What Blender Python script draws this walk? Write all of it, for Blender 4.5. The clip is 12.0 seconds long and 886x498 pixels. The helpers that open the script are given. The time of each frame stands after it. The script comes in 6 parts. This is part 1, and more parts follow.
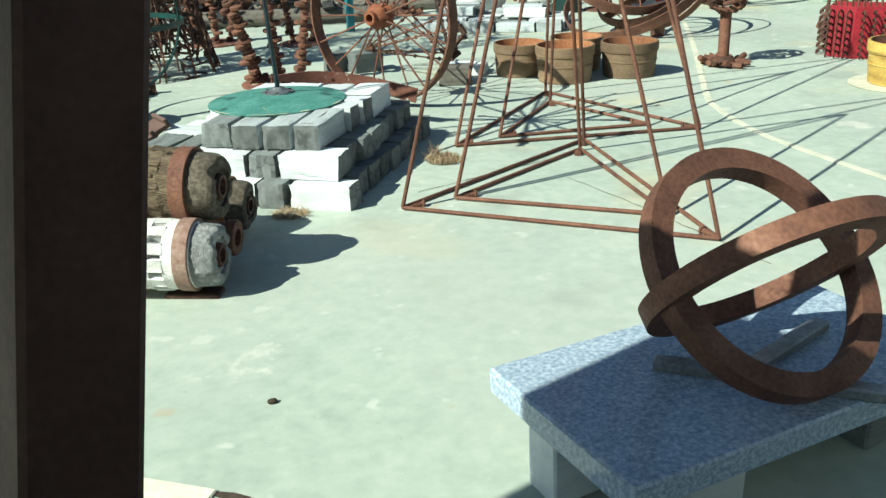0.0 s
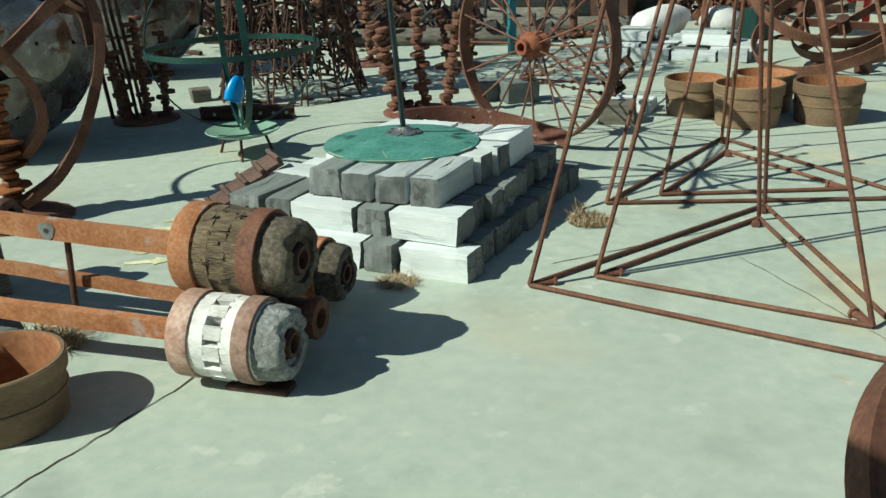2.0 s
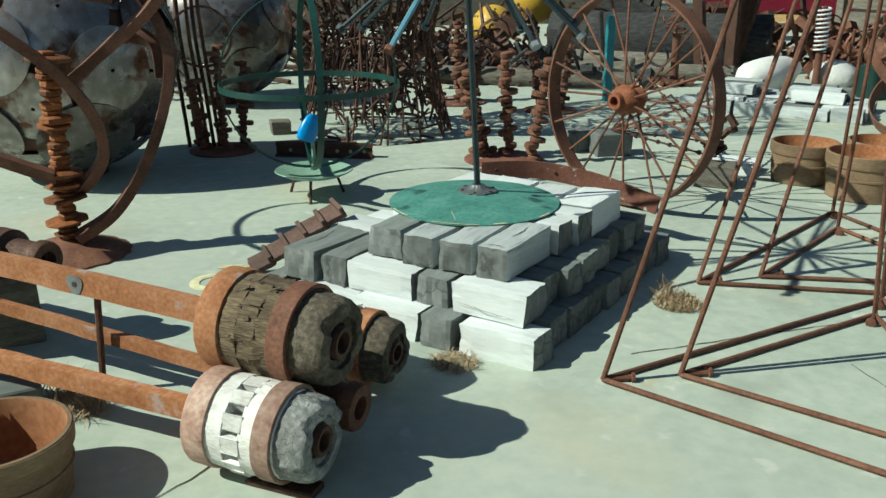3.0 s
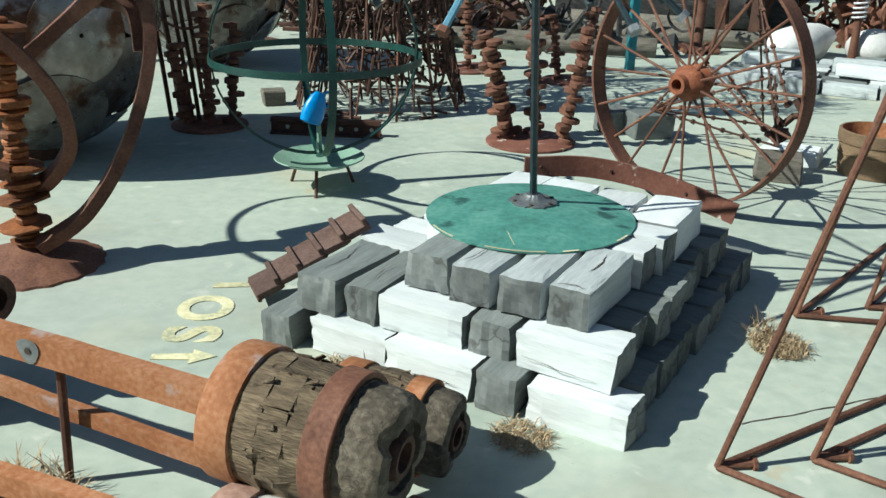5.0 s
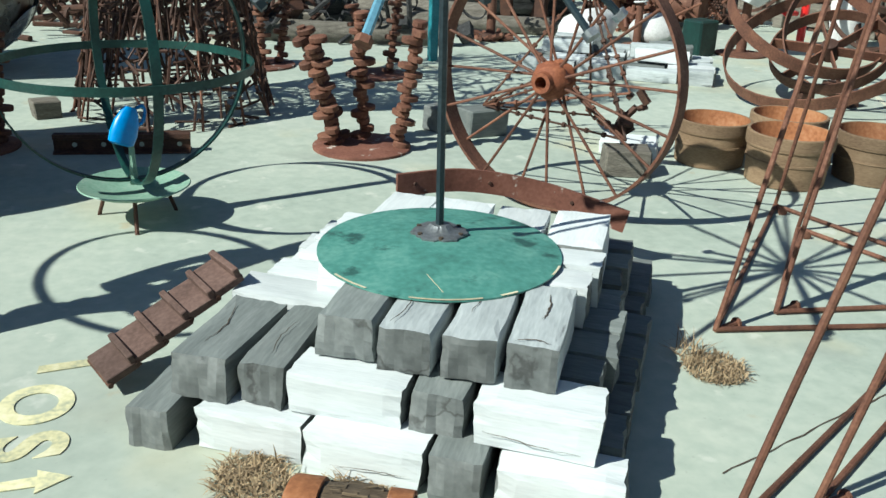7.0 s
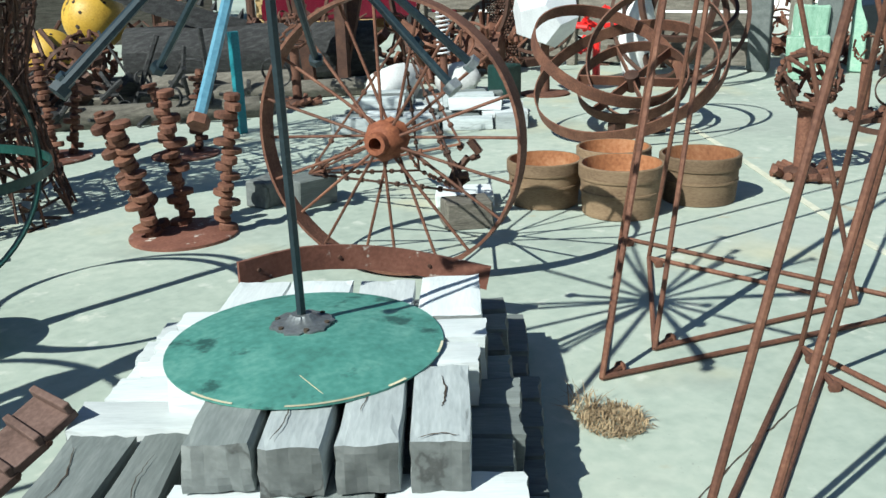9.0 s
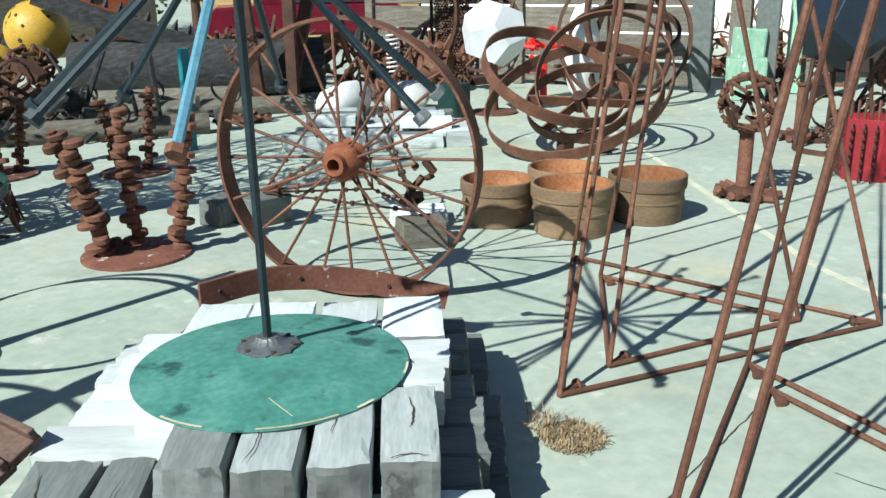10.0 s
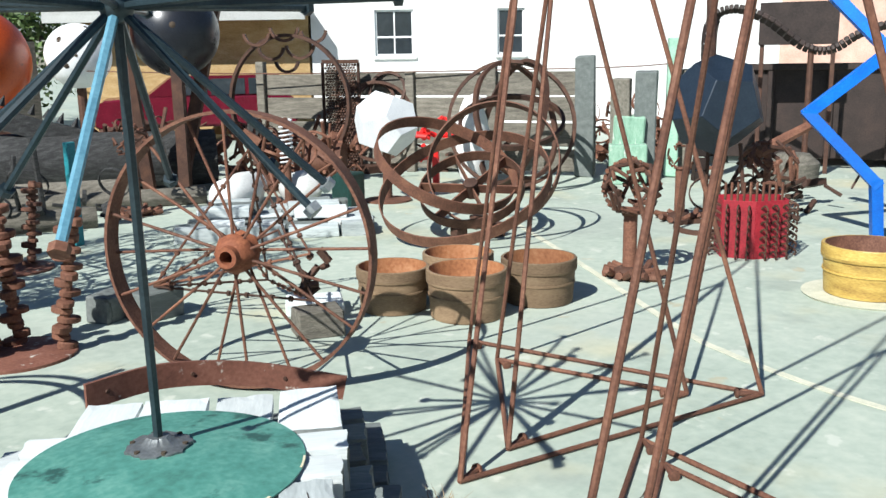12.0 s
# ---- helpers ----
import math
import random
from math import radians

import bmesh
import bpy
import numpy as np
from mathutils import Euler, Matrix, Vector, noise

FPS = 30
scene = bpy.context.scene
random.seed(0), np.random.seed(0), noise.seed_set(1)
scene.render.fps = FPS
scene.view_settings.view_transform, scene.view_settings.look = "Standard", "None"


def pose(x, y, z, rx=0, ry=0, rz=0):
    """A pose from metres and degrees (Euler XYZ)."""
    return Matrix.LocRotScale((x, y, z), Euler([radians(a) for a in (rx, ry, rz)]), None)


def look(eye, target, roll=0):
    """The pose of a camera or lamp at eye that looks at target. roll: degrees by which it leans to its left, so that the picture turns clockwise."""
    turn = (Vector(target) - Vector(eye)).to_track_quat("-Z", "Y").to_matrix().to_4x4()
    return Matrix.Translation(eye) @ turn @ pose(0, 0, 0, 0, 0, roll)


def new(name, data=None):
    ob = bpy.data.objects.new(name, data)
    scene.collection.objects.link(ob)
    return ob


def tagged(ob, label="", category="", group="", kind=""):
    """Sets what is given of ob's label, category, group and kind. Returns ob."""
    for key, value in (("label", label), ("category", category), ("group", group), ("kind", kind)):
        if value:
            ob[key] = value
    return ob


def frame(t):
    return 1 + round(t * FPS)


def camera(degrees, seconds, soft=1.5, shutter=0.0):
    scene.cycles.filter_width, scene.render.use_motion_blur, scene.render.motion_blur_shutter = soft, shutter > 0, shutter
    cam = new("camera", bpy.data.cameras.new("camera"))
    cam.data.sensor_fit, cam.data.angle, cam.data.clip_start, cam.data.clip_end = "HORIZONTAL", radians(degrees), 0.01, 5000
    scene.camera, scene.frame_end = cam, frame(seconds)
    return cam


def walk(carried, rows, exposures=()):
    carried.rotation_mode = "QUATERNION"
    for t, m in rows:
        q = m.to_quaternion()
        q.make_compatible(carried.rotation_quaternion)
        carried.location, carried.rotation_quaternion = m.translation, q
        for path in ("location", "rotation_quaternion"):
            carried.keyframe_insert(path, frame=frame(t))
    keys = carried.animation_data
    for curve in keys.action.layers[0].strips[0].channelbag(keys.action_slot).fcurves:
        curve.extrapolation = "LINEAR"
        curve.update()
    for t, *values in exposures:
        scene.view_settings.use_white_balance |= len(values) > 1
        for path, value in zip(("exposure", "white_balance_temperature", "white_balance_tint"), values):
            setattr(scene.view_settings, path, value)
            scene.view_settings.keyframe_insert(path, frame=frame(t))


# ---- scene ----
cam = camera(52.5, 12.0)
PATH = [
    (0, (-0.882, -4.865, 1.703), (-0.363, -3.08, 0.964), -2.5),
    (0.5, (-0.705, -4.683, 1.702), (-0.394, -2.844, 0.981), -0.9),
    (1, (-0.544, -4.504, 1.687), (-0.402, -2.649, 0.953), -3.7),
    (1.5, (-0.449, -4.281, 1.717), (-0.215, -2.434, 0.988), -1.5),
    (2, (-0.481, -3.99, 1.697), (-0.314, -2.124, 0.997), -2.3),
    (2.5, (-0.486, -3.757, 1.726), (-0.379, -1.899, 0.995), -1.9),
    (3, (-0.363, -3.499, 1.739), (-0.381, -1.602, 1.104), -0.1),
    (3.2, (-0.371, -3.415, 1.755), (-0.417, -1.525, 1.102), -0.5),
    (4.8, (-0.632, -2.659, 1.706), (-0.537, -0.81, 0.951), 0.8),
    (5, (-0.684, -2.551, 1.745), (-0.649, -0.69, 1.012), 1.2),
    (5.5, (-0.756, -2.303, 1.73), (-0.786, -0.425, 1.044), 0.9),
    (6, (-0.869, -2.127, 1.708), (-0.739, -0.272, 0.971), 0.8),
    (6.5, (-1.037, -1.996, 1.696), (-0.643, -0.186, 0.943), -0.5),
    (7, (-1.151, -1.82, 1.709), (-0.597, -0.051, 0.96), 2.4),
    (7.5, (-1.114, -1.609, 1.733), (-0.438, 0.165, 1.104), 0.8),
    (7.7, (-1.12, -1.563, 1.734), (-0.41, 0.191, 1.086), 0.9),
    (9.3, (-1.21, -1.455, 1.654), (-0.244, 0.181, 1.027), -2.1),
    (9.5, (-1.249, -1.481, 1.697), (-0.266, 0.141, 1.064), -1.9),
    (10, (-1.255, -1.472, 1.712), (-0.212, 0.127, 1.113), -0.8),
    (10.5, (-1.262, -1.476, 1.718), (-0.187, 0.129, 1.197), -0.9),
    (11, (-1.258, -1.472, 1.722), (-0.128, 0.112, 1.258), -0.7),
    (11.5, (-1.259, -1.478, 1.727), (-0.1, 0.092, 1.287), -1.3),
    (12, (-1.26, -1.509, 1.728), (-0.006, -0.007, 1.311), -0.9),
]
walk(cam, [(t, look(eye, target, roll)) for t, eye, target, roll in PATH],
     [(0, 0.74, 6300, -4), (1, 0.38, 6400, -6), (2.5, 0.26, 6400, -6), (3.2, 0.27, 6400, -4), (5.5, 0.5, 6100, 2), (7.5, 0.52, 6100, 2), (9.5, 0.58, 6000, 2), (12, 0.7, 6100, 8)])

# ---- light ----
SUN_FROM = Vector((-0.86, -0.25, 0.786)).normalized()
world = bpy.data.worlds.new("sky")
scene.world = world
world.use_nodes = True
wn = world.node_tree.nodes
sky = wn.new("ShaderNodeTexSky")
sky.sky_type, sky.sun_disc = "NISHITA", False
sky.ozone_density, sky.dust_density = 3.0, 0.4
sky.sun_elevation = math.asin(SUN_FROM.z)
sky.sun_rotation = math.atan2(SUN_FROM.x, SUN_FROM.y)
world.node_tree.links.new(sky.outputs[0], wn["Background"].inputs[0])
wn["Background"].inputs[1].default_value = 0.05
sun = new("sun", bpy.data.lights.new("sun", "SUN"))
sun.data.energy, sun.data.angle, sun.data.color = 4.9, radians(0.53), (1.0, 0.955, 0.86)
sun.matrix_world = look(SUN_FROM * 30, (0, 0, 0))


# ---- materials ----
def mat(name, cols, rough=(0.6, 0.9), metal=0.0, scale=5.0, fine=45.0, bump=0.4, depth=0.01,
        stretch=(1, 1, 1), rnd=0.25, contrast=0.22, spot=None, spot_scale=3.0, spot_cut=0.6, island=False, crack=0.0):
    """A weathered surface: three tones mixed by coarse and fine noise, relief, gloss wear and patches."""
    m = bpy.data.materials.new(name)
    m.use_nodes = True
    nt, n = m.node_tree, m.node_tree.nodes
    link = nt.links.new
    b = n["Principled BSDF"]
    tc, mp = n.new("ShaderNodeTexCoord"), n.new("ShaderNodeMapping")
    mp.inputs["Scale"].default_value = stretch
    oi = n.new("ShaderNodeObjectInfo")
    link(tc.outputs["Object"], mp.inputs["Vector"])
    off = n.new("ShaderNodeVectorMath")
    off.operation = "MULTIPLY_ADD"
    link(oi.outputs["Random"], off.inputs[0])
    off.inputs[1].default_value = (17.0, 31.0, 23.0)
    link(mp.outputs[0], off.inputs[2])
    n1, n2 = n.new("ShaderNodeTexNoise"), n.new("ShaderNodeTexNoise")
    n1.inputs["Scale"].default_value, n2.inputs["Scale"].default_value = scale, fine
    n1.inputs["Detail"].default_value, n2.inputs["Detail"].default_value = 5, 4
    for q in (n1, n2):
        link(off.outputs[0], q.inputs["Vector"])
    mix = n.new("ShaderNodeMath")
    mix.operation = "MULTIPLY_ADD"
    link(n2.outputs[0], mix.inputs[0])
    mix.inputs[1].default_value = 0.45
    half = n.new("ShaderNodeMath")
    half.operation = "MULTIPLY"
    half.inputs[1].default_value = 0.55
    link(n1.outputs[0], half.inputs[0])
    link(half.outputs[0], mix.inputs[2])
    ramp = n.new("ShaderNodeValToRGB")
    el = ramp.color_ramp.elements
    el[0].position, el[1].position = 0.5 - contrast, 0.5 + contrast
    el.new(0.5)
    for e, c in zip(list(el), cols):
        e.color = (*c, 1)
    link(mix.outputs[0], ramp.inputs[0])
    out = ramp.outputs[0]
    if spot:
        n3, r3, mx = n.new("ShaderNodeTexNoise"), n.new("ShaderNodeValToRGB"), n.new("ShaderNodeMixRGB")
        n3.inputs["Scale"].default_value, n3.inputs["Detail"].default_value = spot_scale, 8
        n3.inputs["Roughness"].default_value = 0.65
        link(off.outputs[0], n3.inputs["Vector"])
        r3.color_ramp.elements[0].position, r3.color_ramp.elements[1].position = spot_cut, spot_cut + 0.06
        link(n3.outputs[0], r3.inputs[0])
        link(r3.outputs[0], mx.inputs[0])
        link(out, mx.inputs[1])
        mx.inputs[2].default_value = (*spot, 1)
        out = mx.outputs[0]
    if crack:
        vo, r4, m4_ = n.new("ShaderNodeTexVoronoi"), n.new("ShaderNodeValToRGB"), n.new("ShaderNodeMixRGB")
        vo.feature = "DISTANCE_TO_EDGE"
        vo.inputs["Scale"].default_value = crack
        wob = n.new("ShaderNodeVectorMath")
        wob.operation = "MULTIPLY_ADD"
        link(n1.outputs["Color"], wob.inputs[0])
        wob.inputs[1].default_value = (0.5, 0.5, 0.5)
        link(off.outputs[0], wob.inputs[2])
        link(wob.outputs[0], vo.inputs["Vector"])
        r4.color_ramp.elements[0].position, r4.color_ramp.elements[1].position = 0.008, 0.03
        r4.color_ramp.elements[0].color, r4.color_ramp.elements[1].color = (1, 1, 1, 1), (0, 0, 0, 1)
        link(vo.outputs["Distance"], r4.inputs[0])
        dim = n.new("ShaderNodeMath")
        dim.operation = "MULTIPLY"
        dim.inputs[1].default_value = 0.55
        link(r4.outputs[0], dim.inputs[0])
        link(dim.outputs[0], m4_.inputs[0])
        link(out, m4_.inputs[1])
        m4_.inputs[2].default_value = (0.025, 0.024, 0.022, 1)
        out = m4_.outputs[0]
    hs, mr = n.new("ShaderNodeHueSaturation"), n.new("ShaderNodeMapRange")
    if island:
        link(n.new("ShaderNodeNewGeometry").outputs["Random Per Island"], mr.inputs[0])
    else:
        link(oi.outputs["Random"], mr.inputs[0])
    mr.inputs[3].default_value, mr.inputs[4].default_value = 1 - rnd, 1 + rnd
    link(mr.outputs[0], hs.inputs["Value"])
    link(out, hs.inputs["Color"])
    link(hs.outputs[0], b.inputs["Base Color"])
    rr = n.new("ShaderNodeMapRange")
    link(mix.outputs[0], rr.inputs[0])
    rr.inputs[1].default_value, rr.inputs[2].default_value = 0.3, 0.7
    rr.inputs[3].default_value, rr.inputs[4].default_value = rough[1], rough[0]
    link(rr.outputs[0], b.inputs["Roughness"])
    b.inputs["Metallic"].default_value = metal
    bp = n.new("ShaderNodeBump")
    bp.inputs["Strength"].default_value, bp.inputs["Distance"].default_value = bump, depth
    link(mix.outputs[0], bp.inputs["Height"])
    link(bp.outputs[0], b.inputs["Normal"])
    return m


RUST = mat("rust", [(0.06, 0.027, 0.019), (0.135, 0.058, 0.036), (0.22, 0.105, 0.062)], (0.62, 0.92), 0.15, 7, 70, 0.5, 0.006)
RUST_ORANGE = mat("orange_rust", [(0.2, 0.07, 0.028), (0.37, 0.15, 0.06), (0.54, 0.29, 0.165)], (0.65, 0.95), 0.1, 5, 60, 0.5, 0.006,
                  spot=(0.42, 0.31, 0.27), spot_scale=6, spot_cut=0.58)
RUST_DARK = mat("dark_rust", [(0.03, 0.017, 0.013), (0.07, 0.033, 0.022), (0.12, 0.055, 0.03)], (0.55, 0.9), 0.2, 8, 70, 0.5, 0.006)
RUST_PATCHY = mat("patchy_rust", [(0.09, 0.035, 0.024), (0.15, 0.06, 0.04), (0.22, 0.1, 0.07)], (0.6, 0.9), 0.1, 6, 50, 0.5, 0.006,
                  spot=(0.5, 0.47, 0.42), spot_scale=9, spot_cut=0.59)
POT_BROWN = mat("brown_pad_rust", [(0.045, 0.026, 0.021), (0.095, 0.056, 0.045), (0.15, 0.095, 0.078)], (0.65, 0.9), 0.1, 6, 60, 0.4, 0.005)
HUB_RUST = mat("red_orange_rust", [(0.1, 0.03, 0.016), (0.2, 0.065, 0.03), (0.3, 0.11, 0.05)], (0.6, 0.9), 0.1, 9, 60, 0.5, 0.006)
COLUMN_RUST = mat("deep_orange_rust", [(0.07, 0.022, 0.01), (0.21, 0.07, 0.02), (0.38, 0.15, 0.045)], (0.5, 0.85), 0.15, 9, 60, 0.5, 0.006, rnd=0.4)
POT = mat("rusty_clay_brown", [(0.1, 0.062, 0.036), (0.18, 0.12, 0.07), (0.25, 0.175, 0.105)], (0.7, 0.95), 0.0, 4, 40, 0.4, 0.006, stretch=(1, 1, 3))
POT_IN = mat("pot_inside_rust", [(0.15, 0.055, 0.022), (0.26, 0.105, 0.042), (0.34, 0.17, 0.08)], (0.7, 0.95), 0.0, 5, 40, 0.4, 0.006)
STEEL = mat("grey_weld_steel", [(0.12, 0.13, 0.14), (0.22, 0.24, 0.25), (0.34, 0.36, 0.38)], (0.35, 0.6), 0.6, 12, 80, 0.5, 0.005)
PIPE = mat("dark_blue_green_paint", [(0.008, 0.015, 0.021), (0.015, 0.028, 0.036), (0.032, 0.052, 0.062)], (0.3, 0.55), 0.1, 9, 80, 0.2, 0.003, rnd=0.1)
PIPE_BLUE = mat("pale_blue_paint", [(0.06, 0.17, 0.25), (0.12, 0.28, 0.38), (0.2, 0.38, 0.48)], (0.35, 0.6), 0.1, 9, 80, 0.2, 0.003, rnd=0.1)
GREEN_DISC = mat("green_disc_paint", [(0.035, 0.115, 0.095), (0.06, 0.19, 0.158), (0.12, 0.27, 0.225)], (0.38, 0.65), 0.05, 6, 40, 0.15, 0.003,
                 spot=(0.022, 0.07, 0.06), spot_scale=4.5, spot_cut=0.58)
CHIP = mat("pale_yellow_chip", [(0.4, 0.36, 0.2), (0.55, 0.5, 0.34), (0.65, 0.62, 0.5)], (0.6, 0.8), 0, 9, 60, 0.1, 0.001)
GREEN = mat("dark_green_paint", [(0.004, 0.024, 0.021), (0.007, 0.04, 0.034), (0.018, 0.075, 0.062)], (0.3, 0.55), 0.05, 8, 60, 0.3, 0.003,
            spot=(0.12, 0.05, 0.025), spot_scale=9, spot_cut=0.66)
PALE_GREEN = mat("pale_green_paint", [(0.15, 0.3, 0.22), (0.25, 0.42, 0.32), (0.36, 0.5, 0.4)], (0.4, 0.7), 0.0, 8, 60, 0.3, 0.003,
                 spot=(0.1, 0.06, 0.03), spot_scale=9, spot_cut=0.66)
FLAKY_GREEN = mat("flaking_green_paint", [(0.1, 0.2, 0.14), (0.19, 0.32, 0.24), (0.3, 0.42, 0.33)], (0.6, 0.9), 0, 6, 40, 0.4, 0.006, stretch=(3, 3, 1),
                  spot=(0.5, 0.52, 0.48), spot_scale=4, spot_cut=0.57)
WOOD_PALE = mat("bleached_timber", [(0.43, 0.47, 0.48), (0.57, 0.61, 0.615), (0.66, 0.69, 0.69)], (0.7, 0.95), 0, 2.2, 16, 0.35, 0.006,
                stretch=(1.0, 7, 7), rnd=0.16, contrast=0.3, spot=(0.3, 0.32, 0.32), spot_scale=1.3, spot_cut=0.64)
WOOD_MID = mat("silver_timber", [(0.22, 0.25, 0.255), (0.38, 0.42, 0.425), (0.54, 0.58, 0.58)], (0.7, 0.95), 0, 2.5, 16, 0.35, 0.006,
               stretch=(1.0, 6, 6), rnd=0.2, contrast=0.3, spot=(0.1, 0.11, 0.11), spot_scale=1.4, spot_cut=0.63)
WOOD_END = mat("grey_end_grain", [(0.06, 0.068, 0.066), (0.125, 0.138, 0.135), (0.22, 0.235, 0.23)], (0.75, 0.95), 0, 5, 30, 0.35, 0.006, rnd=0.4, contrast=0.28, spot=(0.04, 0.045, 0.044), spot_scale=5, spot_cut=0.62, crack=2.2)
WOOD_GREY = mat("grey_timber", [(0.085, 0.1, 0.096), (0.145, 0.165, 0.16), (0.23, 0.25, 0.24)], (0.7, 0.95), 0, 2.5, 16, 0.35, 0.006,
                stretch=(1.0, 6, 6), rnd=0.3, contrast=0.3, spot=(0.06, 0.06, 0.055), spot_scale=1.4, spot_cut=0.7)
WOOD_HUB = mat("old_brown_hub_wood", [(0.03, 0.021, 0.012), (0.115, 0.083, 0.05), (0.25, 0.19, 0.115)], (0.75, 0.95), 0, 3, 20, 1.0, 0.02,
               stretch=(9, 9, 1.5))
WOOD_HUB_WHITE = mat("flaking_white_hub", [(0.4, 0.38, 0.35), (0.62, 0.62, 0.6), (0.74, 0.75, 0.75)], (0.7, 0.95), 0, 5, 30, 0.6, 0.01,
                     stretch=(4, 4, 1.5), spot=(0.16, 0.1, 0.06), spot_scale=6, spot_cut=0.62)
GRAIN_END = mat("cracked_end_grain", [(0.022, 0.018, 0.013), (0.085, 0.07, 0.05), (0.25, 0.215, 0.16)], (0.8, 0.98), 0, 6, 45, 0.9, 0.015, contrast=0.24, crack=12)
GRAIN_WHITE = mat("whitened_end_grain", [(0.07, 0.07, 0.065), (0.24, 0.25, 0.245), (0.58, 0.6, 0.6)], (0.8, 0.98), 0, 6, 45, 0.9, 0.015, contrast=0.24, crack=11)
BAND_TAN = mat("tan_faded_iron", [(0.16, 0.085, 0.062), (0.29, 0.18, 0.14), (0.44, 0.34, 0.28)], (0.65, 0.9), 0.05, 6, 50, 0.4, 0.005,
               spot=(0.16, 0.07, 0.045), spot_scale=5, spot_cut=0.6)
# real dirt in joints; also the painted shade inside holes, splits and mortises
DIRT_AND_SHADE = mat("dark_dirt_and_hole_shade", [(0.03, 0.022, 0.015), (0.05, 0.036, 0.025), (0.08, 0.06, 0.04)], (0.9, 1.0), 0, 9, 60, 0.6, 0.01)
# pale speckled stone with the sky's blue reflection put into its tones
GRANITE = mat("sky_tinted_speckled_granite", [(0.1, 0.145, 0.2), (0.26, 0.33, 0.41), (0.55, 0.59, 0.63)], (0.08, 0.16), 0, 70, 300, 0.02, 0.001, contrast=0.2)
STRAW = mat("dry_straw", [(0.16, 0.11, 0.06), (0.3, 0.22, 0.13), (0.45, 0.36, 0.22)], (0.8, 1.0), 0, 20, 90, 0.2, 0.002, island=True, rnd=0.35)
BLUE_PLASTIC = mat("bright_blue_plastic", [(0.0, 0.17, 0.5), (0.0, 0.23, 0.62), (0.01, 0.28, 0.7)], (0.3, 0.4), 0, 6, 40, 0.05, 0.002)
BLUE_PAINT = mat("bright_blue_paint", [(0.0, 0.08, 0.42), (0.0, 0.12, 0.55), (0.01, 0.17, 0.64)], (0.35, 0.55), 0, 6, 60, 0.1, 0.002,
                 spot=(0.3, 0.18, 0.1), spot_scale=4, spot_cut=0.7)
RED_PAINT = mat("red_paint", [(0.14, 0.008, 0.014), (0.29, 0.014, 0.026), (0.42, 0.035, 0.05)], (0.35, 0.6), 0, 6, 50, 0.2, 0.003,
                spot=(0.12, 0.05, 0.03), spot_scale=8, spot_cut=0.68)
GOLD = mat("worn_yellow_paint", [(0.2, 0.11, 0.03), (0.45, 0.3, 0.07), (0.6, 0.46, 0.14)], (0.4, 0.7), 0, 4, 40, 0.3, 0.004, stretch=(1, 1, 4))
NAVY = mat("dark_blue_steel", [(0.012, 0.022, 0.038), (0.022, 0.036, 0.058), (0.04, 0.058, 0.085)], (0.3, 0.5), 0.3, 4, 60, 0.1, 0.003)
WHITE_STEEL = mat("white_painted_steel", [(0.6, 0.62, 0.64), (0.74, 0.76, 0.78), (0.82, 0.83, 0.84)], (0.4, 0.6), 0, 5, 60, 0.1, 0.002)
DISC_STEEL = mat("worn_disc_steel", [(0.07, 0.058, 0.05), (0.2, 0.185, 0.175), (0.42, 0.42, 0.42)], (0.2, 0.36), 0.7, 1.6, 12, 0.08, 0.002,
                 spot=(0.075, 0.035, 0.022), spot_scale=1.8, spot_cut=0.53, rnd=0.6)
BROWN_POST = mat("dark_brown_post_paint", [(0.03, 0.012, 0.008), (0.045, 0.018, 0.012), (0.065, 0.026, 0.017)], (0.75, 0.95), 0, 4, 60, 0.15, 0.003)
WHITE_STONE = mat("pale_stone", [(0.45, 0.46, 0.45), (0.62, 0.63, 0.62), (0.72, 0.73, 0.72)], (0.7, 0.9), 0, 5, 50, 0.4, 0.008)
CHARRED = mat("dark_log", [(0.012, 0.012, 0.013), (0.03, 0.031, 0.032), (0.085, 0.085, 0.085)], (0.7, 0.95), 0, 3, 24, 0.9, 0.03, stretch=(1.2, 8, 8))
PAINT_LINE = mat("worn_cream_line", [(0.38, 0.4, 0.33), (0.52, 0.52, 0.41), (0.64, 0.63, 0.52)], (0.7, 0.9), 0, 7, 60, 0.1, 0.002)
PAINT_YELLOW = mat("worn_yellow_cream_paint", [(0.36, 0.38, 0.27), (0.6, 0.57, 0.34), (0.7, 0.67, 0.46)], (0.7, 0.9), 0, 9, 50, 0.1, 0.002, contrast=0.14)
FENCE_WOOD = mat("weathered_fence_wood", [(0.06, 0.055, 0.045), (0.14, 0.128, 0.105), (0.25, 0.23, 0.19)], (0.75, 0.95), 0, 3, 24, 0.7, 0.012, stretch=(1.5, 9, 9))
RED_GLOSS = mat("red_gloss", [(0.5, 0.01, 0.01), (0.65, 0.015, 0.015), (0.72, 0.03, 0.02)], (0.3, 0.5), 0, 6, 50, 0.1, 0.002)
BLACK_RUST = mat("black_brown_steel", [(0.012, 0.008, 0.007), (0.022, 0.013, 0.011), (0.04, 0.022, 0.017)], (0.5, 0.8), 0.1, 4, 50, 0.3, 0.004)
BALL_BLACK = mat("black_ball_steel", [(0.008, 0.009, 0.012), (0.014, 0.016, 0.022), (0.03, 0.034, 0.042)], (0.2, 0.45), 0.2, 4, 40, 0.15, 0.004)
